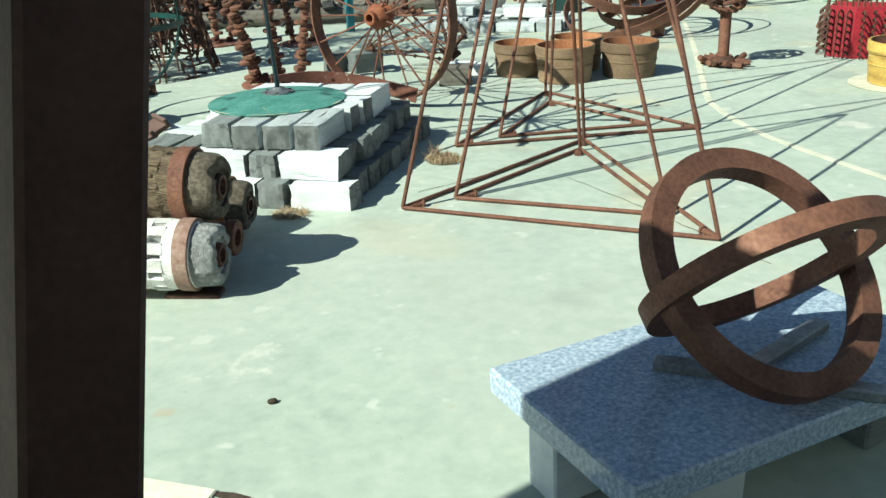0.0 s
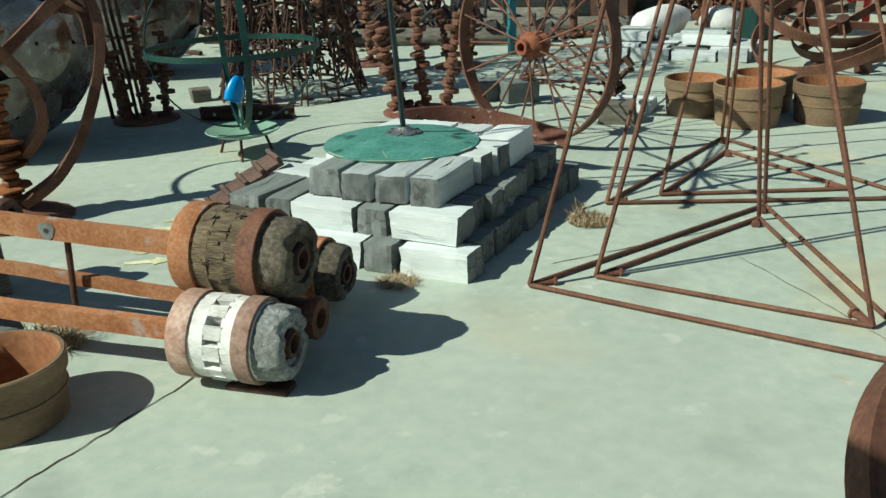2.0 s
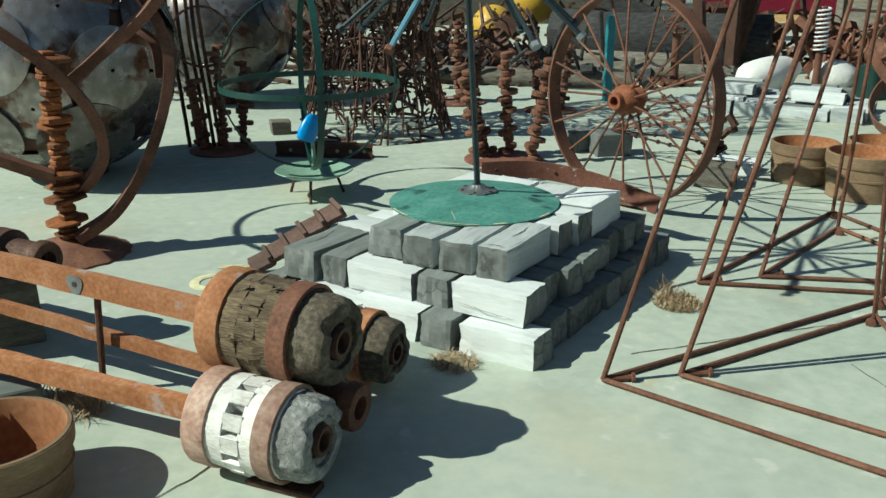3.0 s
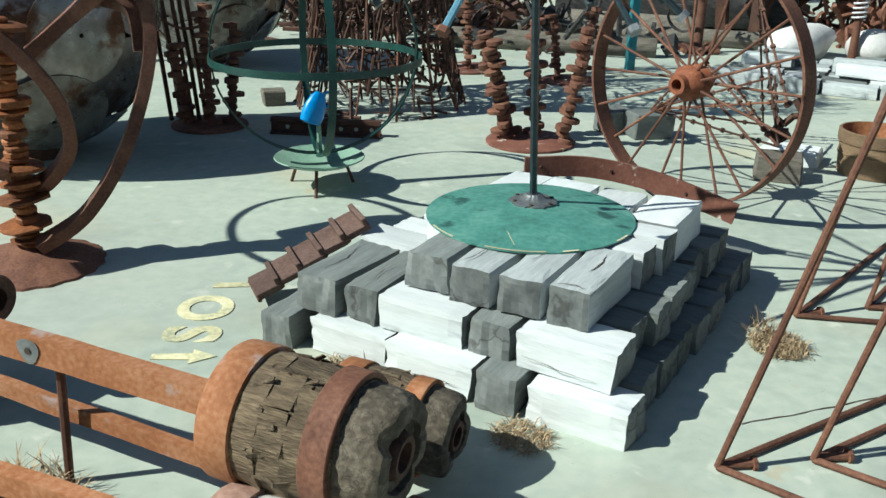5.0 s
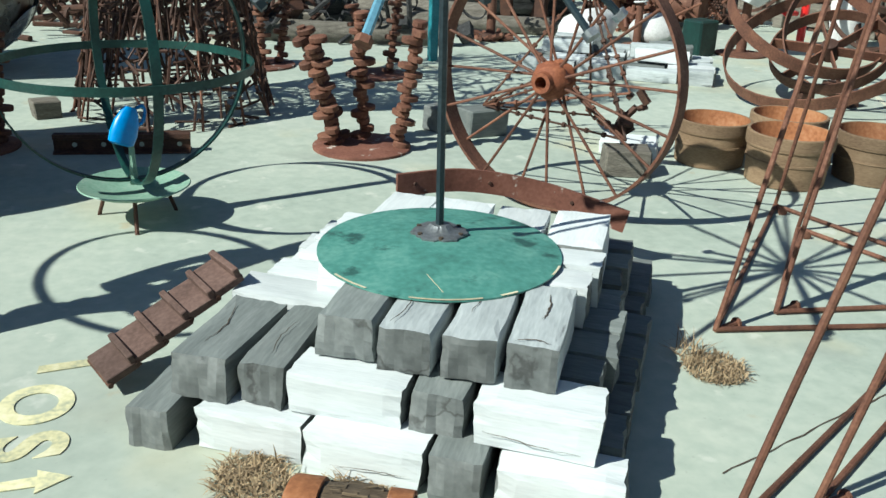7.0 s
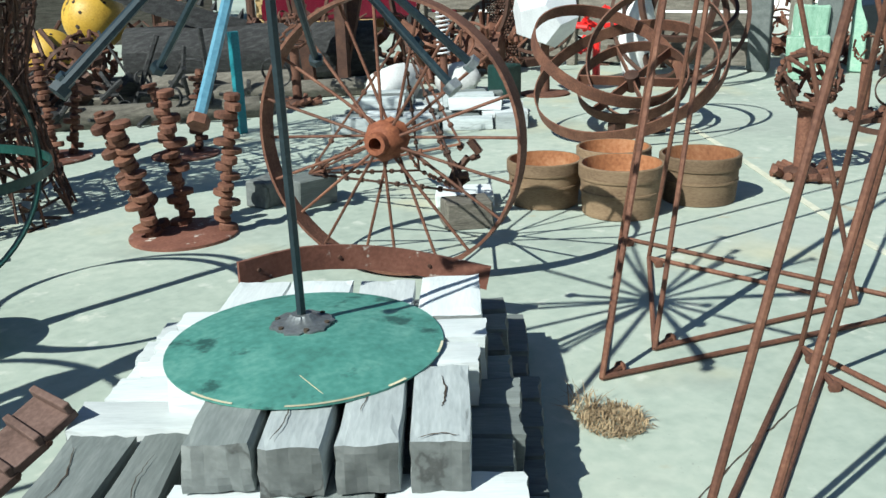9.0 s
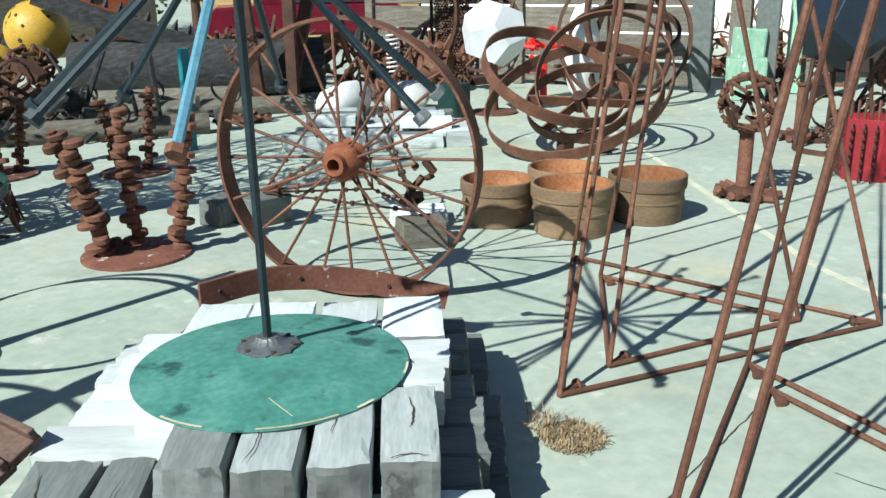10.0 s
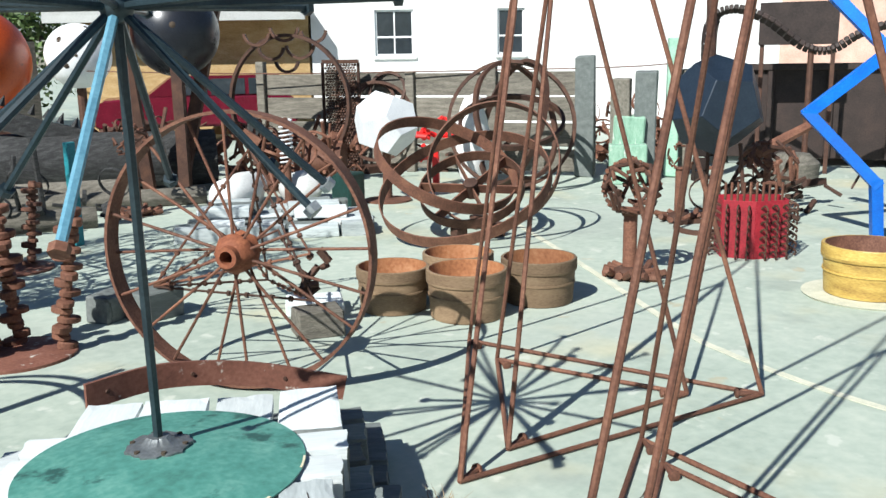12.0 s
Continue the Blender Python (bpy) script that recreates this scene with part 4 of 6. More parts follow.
crank_group(-0.3, 7.2, 0.35, [(-0.2, 0.0, -0.3, 0.0, 0.7), (0.03, -0.1, 0.0, 0.0, 0.9), (0.2, 0.05, 0.3, 0.08, 0.65)],
            "rusty crankshaft cluster further back on the yard", 23)
crank_group(0.75, 6.6, 0.3, [(-0.12, 0.05, -0.2, 0.1, 0.62), (0.12, 0.0, 0.2, 0.0, 0.75)],
            "pair of short rusty crankshafts on a plate", 31)

# ---- column sculpture with bent bars ----
CB = Vector((-2.64, 1.6, 0))
column = thing("column_sculpture", Matrix.Translation(CB), "orange rusted stacked-disc column with bent steel bars on fluted base", "sculpture")
bm = bm_new()
lathe(bm, [(0.34, 0.0), (0.335, 0.012), (0.24, 0.05), (0.12, 0.09), (0.06, 0.105), (0.0, 0.105)], 72, flute=lambda i, r, z: 0.022 * math.sin(i * math.pi / 2) if r > 0.2 else 0)
part("fluted_base", bm, RUST, column, "fluted rusty disc base")
rs = random.Random(5)
z = 0.09
while z < 1.18:
    h = rs.uniform(0.016, 0.05)
    r = rs.choice((0.045, 0.055, 0.06, 0.09, 0.12))
    bm = bm_new()
    lathe(bm, [(r * 0.8, 0), (r, h * 0.25), (r, h * 0.75), (r * 0.8, h)], 20, Matrix.Translation((rs.uniform(-0.012, 0.012), rs.uniform(-0.012, 0.012), z)) @ pose(0, 0, 0, rs.uniform(-5, 5), rs.uniform(-5, 5), 0),
          flute=lambda i, q, zz: 0.1 * (i % 5 == 0))
    part("stacked_disc", bm, COLUMN_RUST, column)
    z += h
RIGHT, DEEP = Vector((0.917, 0.40, 0)), Vector((-0.40, 0.917, 0))
for pts in ([(0.04, 0.12, -0.09), (0.28, 0.28, -0.12), (0.5, 0.6, -0.1), (0.65, 1.0, 0.0), (0.64, 1.3, 0.1), (0.45, 1.6, 0.15), (0.1, 1.75, 0.15), (-0.3, 1.6, 0.1)],
            [(-0.55, 1.6, -0.1), (-0.25, 1.35, -0.12), (0.03, 1.1, -0.12), (0.2, 0.85, -0.1), (0.24, 0.6, -0.05), (0.12, 0.42, 0.0), (0.0, 0.4, 0.05)],
            [(0.1, 1.0, 0.1), (0.35, 1.2, 0.1), (0.6, 1.42, 0.05), (0.85, 1.75, 0.0)],
            [(-0.7, 0.85, -0.1), (-0.35, 0.65, -0.1), (-0.05, 0.5, -0.08)],
            [(0.12, 1.0, 0.12), (0.3, 1.15, 0.2), (0.45, 1.25, 0.2), (0.6, 1.2, 0.15), (0.62, 1.0, 0.1)]):
    bm = bm_new()
    sweep(bm, spline([RIGHT * r + DEEP * d + Vector((0, 0, z)) for r, z, d in pts], 10), 0.06, 0.08, up=DEEP.cross(Vector((0, 0, 1))))
    part("bent_bar", bm, RUST, column)

# unseen hoop added above the column to cast the loop-shaped shadow
bm = bm_new()
hoop(bm, 0.64, 0.03, 0.022, axis_pose((-0.28, 0.05, 1.54), (0.12, 0.1, 1)), 56)
part("top_hoop", bm, RUST, column)

# ---- upright bars beside the crankshafts ----
bars = thing("bar_bundle", pose(-2.78, 4.62, 0), "bundle of tall rusty bars and a ring beside the crankshafts", "sculpture")
for k, (dx, dy, w, tilt) in enumerate(((0.0, 0.0, 0.1, 0.02), (0.1, -0.05, 0.025, 0.05), (0.15, -0.04, 0.025, 0.03), (0.2, -0.02, 0.025, -0.03), (-0.1, 0.05, 0.06, -0.06))):
    bm = bm_new()
    sweep(bm, spline([(dx + 0.1, dy, 0.0), (dx + 0.06, dy, 0.5), (dx, dy, 1.2), (dx + tilt, dy, 2.3)], 5), w, 0.03, up=(0.4, -0.9, 0))
    part("bar", bm, RUST if k % 2 else RUST_DARK, bars)
bm = bm_new()
hoop(bm, 0.27, 0.07, 0.02, axis_pose((0.2, 0.0, 1.0), (0.3, -0.9, 0.1)), 40)
part("ring", bm, RUST, bars)

# ---- ball of welded discs ----


def disc_ball(c, R, n, label, seed, r0, r1, legs=True, material=DISC_STEEL):
    t = thing("disc_ball", Matrix.Translation((c[0], c[1], 0)), label, "sculpture", "welded disc balls")
    cz = Vector((0, 0, c[2]))
    # added dark sphere that gives the gaps between discs their shade
    b = bm_new()
    bmesh.ops.create_icosphere(b, subdivisions=4, radius=R * 0.93, matrix=Matrix.Translation(cz))
    part("core", b, RUST_DARK, t, "dark rusty inner sphere standing for shade between the discs")
    rs = random.Random(seed)
    ga = math.pi * (3 - math.sqrt(5))
    for k in range(n):
        z = 1 - 2 * (k + 0.5) / n
        q = math.sqrt(1 - z * z)
        d = Vector((q * math.cos(ga * k), q * math.sin(ga * k), z)) + Vector([rs.uniform(-0.07, 0.07) for _ in range(3)])
        d.normalize()
        rr = rs.uniform(r0, r1)
        b = bm_new()
        dome = rr * rr / (2 * R)
        m = axis_pose(cz + d * (R * rs.uniform(0.95, 1.01)), d)
        lathe(b, [(0.014, 0.001), (rr * 0.4, -dome * 0.16), (rr * 0.75, -dome * 0.56), (rr, -dome), (rr, -dome - 0.006), (rr * 0.5, -dome * 0.25 - 0.008), (0.014, -0.007)], 26, m, closed=True)
        part("plough_disc", b, material, t)
    b = bm_new()
    lathe(b, [(R * 0.3, 0), (R * 0.3, c[2] - R * 0.88)], 30)
    part("foot", b, RUST_DARK, t)
    return t


disc_ball((-3.46, 3.65, 0.94), 0.93, 38, "large ball welded from worn dished steel discs", 2, 0.26, 0.36)
disc_ball((-3.05, 7.3, 0.86), 0.84, 42, "second ball of rusty dished discs further back", 4, 0.24, 0.33)

# ---- rail, blocks ----
rail = thing("rail_length", basis((-1.48, 4.26, 0), (0.85, -0.1, 0)), "short dark rusty rail with bolt holes lying on the yard", "rail")
bm = bm_new()
prof = [(-0.06, 0), (0.06, 0), (0.06, 0.014), (0.012, 0.024), (0.012, 0.085), (0.032, 0.095), (0.032, 0.125), (-0.032, 0.125), (-0.032, 0.095), (-0.012, 0.085), (-0.012, 0.024), (-0.06, 0.014)]
a = [bm.verts.new((-0.43, y, z)) for y, z in prof]
b = [bm.verts.new((0.43, y, z)) for y, z in prof]
for i in range(12):
    j = (i + 1) % 12
    bm.faces.new((a[i], a[j], b[j], b[i]))
bm.faces.new(a), bm.faces.new(b)
part("rail", bm, RUST_DARK, rail, "", False)
for x in (-0.3, -0.12, 0.12, 0.24, 0.36):
    bm = bm_new()
    tube(bm, (x, -0.0135, 0.055), (x, -0.0125, 0.055), 0.016, 14)
    part("bolt_hole", bm, CONCRETE, rail, "bolt hole showing the yard behind")
for x, y, s, h, rot, mt, lab in ((1.05, 4.38, 0.16, 0.2, 12, WOOD_GREY, "grey timber block lying behind the wheel"), (0.8, 4.55, 0.13, 0.18, 30, WOOD_END, "dark timber block lying behind the wheel"),
                                 (1.68, 3.28, 0.15, 0.17, -20, FENCE_WOOD, "split grey timber stump carrying twisted iron"), (-2.05, 5.3, 0.1, 0.13, 20, FENCE_WOOD, "small pale timber offcut on the yard"),
                                 (1.95, 3.75, 0.2, 0.1, -30, WOOD_PALE, "pale timber offcut on the yard")):
    bm = bm_new()
    box(bm, (-s, -s * 0.75, 0), (s, s * 0.75, h), 0.01, jitter=0.01)
    solo("timber_block", bm, mt, pose(x, y, 0, 0, 0, rot), lab, "block", smooth=False)

# ---- dry tufts ----


def tuft(x, y, r, n, h, label, seed, flat=0.3):
    rs = random.Random(seed)
    b = bm_new()
    for _ in range(n):
        a, q = rs.uniform(0, 6.28), r * math.sqrt(rs.random())
        p = Vector((q * math.cos(a), q * math.sin(a), 0.0))
        d = Vector((rs.uniform(-1, 1), rs.uniform(-1, 1), rs.uniform(0.02, flat * 2))).normalized() * rs.uniform(0.4, 1.0) * h
        m1_ = p + d * 0.5 + Vector((0, 0, rs.uniform(0, 0.02)))
        s = Vector((-d.y, d.x, 0)).normalized() * rs.uniform(0.0012, 0.0028)
        vs = [b.verts.new(v) for v in (p - s, p + s, m1_ + s, p + d, m1_ - s)]
        b.faces.new(vs)
    solo("dry_grass", b, STRAW, pose(x, y, 0.003), label, "grass", kind="stuff", smooth=False)


tuft(0.8, 0.8, 0.12, 800, 0.06, "tuft of dry straw-coloured grass on concrete", 1, 0.3)
tuft(0.77, 0.95, 0.06, 60, 0.14, "few dry grass blades beside the plinth", 8, 0.7)
tuft(-1.0, 0.52, 0.12, 600, 0.09, "dry leaf litter against the timber plinth", 2, 0.15)
tuft(-0.72, 0.36, 0.1, 350, 0.09, "dry leaf litter against the timber plinth", 3, 0.15)
tuft(-0.35, 0.1, 0.1, 350, 0.07, "dry leaf litter against the timber plinth", 4, 0.1)
rs = random.Random(77)
for hub_m, hub_r, hub_l in ((m1, 0.185, 0.5), (m4, 0.158, 0.42)):
    bm = bm_new()
    for k in range(75):
        a, zz = rs.uniform(0, 6.28), -hub_l * rs.uniform(0.47, 0.72)
        sl = rs.uniform(0.01, 0.03)
        mm = pose(0, 0, 0, 0, 0, math.degrees(a)) @ pose(hub_r * rs.uniform(0.9, 0.985), 0, zz, rs.uniform(-25, 25), rs.uniform(-28, 28), rs.uniform(-30, 30))
        box(bm, (-0.002, -0.006 * rs.uniform(0.5, 1.6), -sl), (0.002, 0.006, sl), 0, mm)
    part("bark", bm, WOOD_HUB, t1 if hub_m is m1 else t4, "ragged splinters and bark")["kind"] = "stuff"
tuft(-1.9, -0.3, 0.17, 500, 0.15, "dry grass growing by the axle beams", 5, 0.4)
tuft(-2.15, -0.45, 0.16, 400, 0.14, "dry grass growing by the axle beams", 6, 0.4)
bm = bm_new()
bmesh.ops.create_icosphere(bm, subdivisions=2, radius=0.018, matrix=Matrix.Diagonal((1.1, 0.8, 0.6, 1)))
solo("pebble", bm, DIRT_AND_SHADE, pose(-0.707, -1.957, 0.008), "small dark pebble lying on the concrete", "pebble")

# ---- middle ground ----
# second, paler timber plinth with rounded stones on it
PL2 = basis((3.35, 6.75, 0), (0.86, -0.5, 0))
plinth2 = thing("timber_plinth", PL2, "low stepped plinth of bleached white timber blocks behind the wheel", "plinth")
for z0, z1, u, vv in ((0, 0.15, 0.95, 0.65), (0.15, 0.29, 0.72, 0.36)):
    v = -vv
    while v < vv - 0.05:
        w = random.uniform(0.19, 0.24)
        e = -u + random.uniform(-0.06, 0.12)
        while e < u - 0.1:
            L = min(random.uniform(0.28, 0.6), u - e + random.uniform(-0.03, 0.05))
            if random.random() > (0.12 if z0 == 0 else 0.3):
                timber(plinth2, e, e + L, v, v + w - 0.015, z0, z1 + random.uniform(-0.03, 0.01), "u", random.choice((PALE, [WOOD_MID, WOOD_END], [WOOD_MID, WOOD_END], GREY)))
            e += L + 0.02
        v += w


def boulder(x, y, z, sx, sy, sz, seed, label):
    b = bm_new()
    bmesh.ops.create_icosphere(b, subdivisions=3, radius=1)
    for v_ in b.verts:
        n_ = noise.noise(v_.co * 1.2 + Vector((seed, seed * 2, 0)))
        v_.co = Vector((v_.co.x * sx, v_.co.y * sy, max(v_.co.z, -0.75) * sz)) * (1 + 0.22 * n_)
    solo("boulder", b, WHITE_STONE, pose(x, y, z + 0.7 * sz, 0, 0, seed * 40), label, "stone", "pale rounded stones")


boulder(3.75, 8.3, 0, 0.6, 0.28, 0.24, 1, "large smooth pale stone lying behind the timber plinth")
boulder(4.55, 8.2, 0, 0.36, 0.28, 0.22, 2, "smooth pale stone lying behind the timber plinth")
box_bm = bm_new()
box(box_bm, (-0.16, -0.14, 0), (0.16, 0.14, 0.4), 0.02)
solo("green_tub", box_bm, GREEN, pose(4.75, 7.45, 0, 0, 0, 20), "dark green square metal tub", "tub")

# rod tripod with nuts behind the wheel
frame_t = thing("nut_and_bar_sculpture", Matrix.Translation((1.5, 3.9, 0)), "angular frame of thin rusty rods threaded with nuts", "sculpture")
NODES = [Vector(p) - Vector((1.5, 3.9, 0)) for p in ((1.66, 3.28, 0.22), (1.05, 4.36, 0.22), (2.0, 4.5, 0.08), (1.62, 3.95, 1.15), (1.4, 3.75, 0.62), (1.86, 4.05, 0.55), (1.3, 4.2, 0.7), (1.72, 3.4, 0.5))]
for i, j in ((0, 3), (1, 3), (2, 3), (0, 1), (0, 2), (1, 2), (4, 2), (4, 1), (5, 1), (6, 0), (7, 3), (7, 1), (5, 0)):
    p, q = NODES[i], NODES[j]
    bm = bm_new()
    tube(bm, p, q, 0.0085, 6)
    n_ = int((q - p).length / 0.16)
    for k in range(1, n_ + 1):
        c = p + (q - p) * (k / (n_ + 1) + random.uniform(-0.03, 0.03))
        d = (q - p).normalized() * 0.011
        tube(bm, c - d, c + d, 0.019, 6)
    part("rod", bm, RUST_DARK if (i + j) % 2 else RUST, frame_t)
for k in range(9):
    bm = bm_new()
    a = random.uniform(0, 6.28)
    p = NODES[7] + Vector((random.uniform(-0.08, 0.08), random.uniform(-0.08, 0.08), random.uniform(-0.26, 0.02)))
    box(bm, (-0.05, -0.02, -0.018), (0.05, 0.02, 0.018), 0.004, Matrix.Translation(p) @ pose(0, 0, 0, random.uniform(-60, 60), random.uniform(-60, 60), math.degrees(a)))
    part("link", bm, RUST_DARK, frame_t)

# crossing steel bands
bands = thing("band_sculpture", Matrix.Translation((4.5, 5.05, 0)), "large overlapping rusty steel hoops with a spoked inner ring", "sculpture")
for r, w, n_, c in ((0.86, 0.12, (-0.46, -0.19, 0.86), (0.0, 0, 0.50)), (0.72, 0.12, (-0.02, -0.52, 0.85), (-0.12, 0.12, 0.72)), (0.66, 0.11, (-0.72, -0.5, 0.48), (0.25, -0.15, 0.70))):
    bm = bm_new()
    hoop(bm, r, w, 0.014, axis_pose(c, n_), 64)
    part("hoop", bm, RUST, bands)
IM = axis_pose((0.05, -0.05, 0.47), (-0.45, -0.3, 0.84))
bm = bm_new()
hoop(bm, 0.52, 0.11, 0.014, IM, 56)
part("inner_ring", bm, RUST, bands)
for k in range(6):
    bm = bm_new()
    a = k * math.pi / 3
    box(bm, (0.06, -0.008, -0.05), (0.51, 0.008, 0.05), 0.003, IM @ pose(0, 0, 0, 0, 0, math.degrees(a)))
    part("spoke", bm, RUST, bands)
bm = bm_new()
lathe(bm, [(0.07, -0.08), (0.07, 0.08), (0.04, 0.09), (0.0, 0.09)], 16, IM)
part("hub", bm, RUST_DARK, bands)
for dx, dy, s in ((-0.25, -0.2, 1), (0.2, -0.25, 1), (0.35, 0.2, 1)):
    bm = bm_new()
    box(bm, (dx - 0.07, dy - 0.05, 0), (dx + 0.07, dy + 0.05, 0.14), 0.006)
    part("foot", bm, RUST_DARK, bands)

# ball of pipe offcuts on a stand


def offcut_ball(x, y, z, r, n, label, seed, stand=True):
    t = thing("offcut_ball", pose(x, y, 0), label, "sculpture", "balls of welded offcuts")
    rs = random.Random(seed)
    if stand:
        b = bm_new()
        lathe(b, [(0.06, 0.05), (0.055, 0.1), (0.055, z - r * 0.9), (0.075, z - r * 0.88), (0.075, z - r * 0.8)], 18)
        part("column", b, RUST, t)
        for k in range(14):
            a = k * 0.449
            b = bm_new()
            q = rs.uniform(0.1, 0.2)
            tube(b, (q * math.cos(a), q * math.sin(a), 0.03), ((q + 0.1) * math.cos(a + 0.3), (q + 0.1) * math.sin(a + 0.3), rs.uniform(0.03, 0.1)), 0.03, 7)
            part("foot_piece", b, RUST, t)
        b = bm_new()
        lathe(b, [(0.16, 0.0), (0.12, 0.06), (0.06, 0.09), (0.0, 0.09)], 18)
        part("foot_plate", b, RUST_DARK, t)
    c = Vector((0, 0, z))
    for k in range(n):
        d = Vector([rs.gauss(0, 1) for _ in range(3)]).normalized()
        e = d.cross(Vector([rs.gauss(0, 1) for _ in range(3)])).normalized()
        b = bm_new()
        h = rs.uniform(0.2, 0.42) * r
        tube(b, c + d * r * 0.93 - e * h, c + d * r * 0.93 + e * h, 0.016 * r / 0.22, 6)
        part("offcut", b, RUST if k % 3 else RUST_DARK, t)
    return t


offcut_ball(4.33, 2.88, 0.72, 0.225, 84, "openwork ball of rusty offcuts on a short column", 7)
offcut_ball(6.7, 4.1, 0.68, 0.15, 24, "small ball of rusty offcuts on a thin stand", 9)

# red drum with welded hooks
red = thing("hook_drum", basis((5.72, 2.66, 0), (0.7, -0.71, 0)), "red painted panel drum covered with rows of rusty hooks", "sculpture")
for k, (x0, y0, x1, y1) in enumerate(((-0.27, -0.1, -0.02, -0.2), (-0.02, -0.2, 0.27, -0.1), (0.27, -0.1, 0.27, 0.2), (-0.27, 0.2, -0.27, -0.1), (0.27, 0.2, -0.27, 0.2))):
    bm = bm_new()
    d = Vector((x1 - x0, y1 - y0, 0))
    box(bm, (0, -0.006, 0), (d.length, 0.006, 0.5), 0.002, basis((x0, y0, 0), d))
    part("panel", bm, RED_PAINT, red)
    for i in range(7):
        for j in range(3 if d.length < 0.35 else 4):
            if k > 3:
                continue
            bm = bm_new()
            p = Vector((x0, y0, 0)) + d * ((j + 0.5) / (3 if d.length < 0.35 else 4)) + Vector((0, 0, 0.04 + i * 0.066))
            out = d.normalized().cross(Vector((0, 0, 1)))
            sweep(bm, spline([p, p + out * 0.06 + Vector((0, 0, 0.03)), p + out * 0.1, p + out * 0.09 + Vector((0, 0, -0.03))], 3), 0.022, 0.016, seg=6)
            part("hook", bm, RUST_DARK, red)
for k in range(10):
    bm = bm_new()
    tube(bm, (-0.24 + k * 0.053, -0.02, 0.05), (-0.24 + k * 0.053, -0.02, 0.64), 0.012, 6)
    part("rod", bm, RUST, red)

# gold pot
pot(pose(5.12, 1.35, 0.02), 0.33, 0.36, "worn yellow banded drum pot on a round saucer", outer=GOLD, inner=RUST)
bm = bm_new()
lathe(bm, [(0.44, 0.0), (0.45, 0.015), (0.3, 0.02), (0.0, 0.02)], 48)
solo("saucer", bm, PAINT_LINE, pose(5.12, 1.35, 0), "flat round cream disc under the yellow pot", "disc")

# zigzag
zig = [Vector((7.09, 2.19, 0)), Vector((7.07, 2.23, 0.53)), Vector((6.78, 2.78, 1.17)), Vector((7.09, 2.22, 1.72)), Vector((6.8, 2.76, 2.35))]
zz = thing("zigzag_sculpture", Matrix.Translation(zig[0]), "bright blue painted steel zigzag standing on the yard", "sculpture")
for p, q in zip(zig, zig[1:]):
    bm = bm_new()
    d = (q - p).normalized()
    sweep(bm, [p - zig[0] - d * 0.04 * (p.z > 0), q - zig[0] + d * 0.04], 0.1, 0.1, up=(0.745, 0.667, 0.0))
    part("arm", bm, BLUE_PAINT, zz)


def dodeca(r):
    b = bm_new()
    g = (1 + math.sqrt(5)) / 2
    pts = [(x, y, z) for x in (-1, 1) for y in (-1, 1) for z in (-1, 1)]
    for a in (-1, 1):
        for c in (-1, 1):
            pts += [(0, a / g, c * g), (a / g, c * g, 0), (a * g, 0, c / g)]
    vs = [b.verts.new(Vector(p).normalized() * r) for p in pts]
    bmesh.ops.convex_hull(b, input=vs)
    bmesh.ops.dissolve_limit(b, angle_limit=0.02, verts=b.verts, edges=b.edges)
    bmesh.ops.bevel(b, geom=list(b.edges), offset=r * 0.012, segments=1, affect="EDGES")
    return b


nd = thing("dodecahedron", pose(6.45, 3.55, 0), "dark blue steel dodecahedron raised on a ring stand", "sculpture")
bm = dodeca(0.49)
bmesh.ops.transform(bm, matrix=pose(0, 0, 1.24, 18, 10, 25), verts=bm.verts)
part("body", bm, NAVY, nd, "", False)
bm = bm_new()
hoop(bm, 0.36, 0.05, 0.02, Matrix.Translation((0, 0, 0.025)), 40)
part("base_ring", bm, RUST_DARK, nd)
for k in range(4):
    a = radians(45 + 90 * k)
    bm = bm_new()
    tube(bm, (0.34 * math.cos(a), 0.34 * math.sin(a), 0.02), (0.25 * math.cos(a), 0.25 * math.sin(a), 0.86), 0.02, 8)
    part("leg", bm, RUST_DARK, nd)
bm = bm_new()
tube(bm, (0.03, 0.1, 1.6), (0.0, 0.12, 3.0), 0.05, 10)
part("mast", bm, RUST_DARK, nd)
wd = thing("dodecahedron", pose(5.3, 7.4, 0), "white painted steel dodecahedron on a post", "sculpture")
bm = dodeca(0.42)
bmesh.ops.transform(bm, matrix=pose(0, 0, 0.95, 12, -14, 8), verts=bm.verts)
part("body", bm, WHITE_STEEL, wd, "", False)
bm = bm_new()
lathe(bm, [(0.3, 0), (0.3, 0.02), (0.06, 0.04), (0.05, 0.6)], 24)
part("stand", bm, RUST, wd)

# lattice tower of reinforcing rods
tower = thing("lattice_tower", pose(-1.12, 5.45, 0), "tall tangled tower woven from rusty reinforcing rods", "sculpture")
rs = random.Random(12)


def tower_r(z):
    return 0.76 - 0.2 * math.sin(min(z, 1.2) * 1.3) + 0.34 * max(0, z - 1.0)


bm = bm_new()
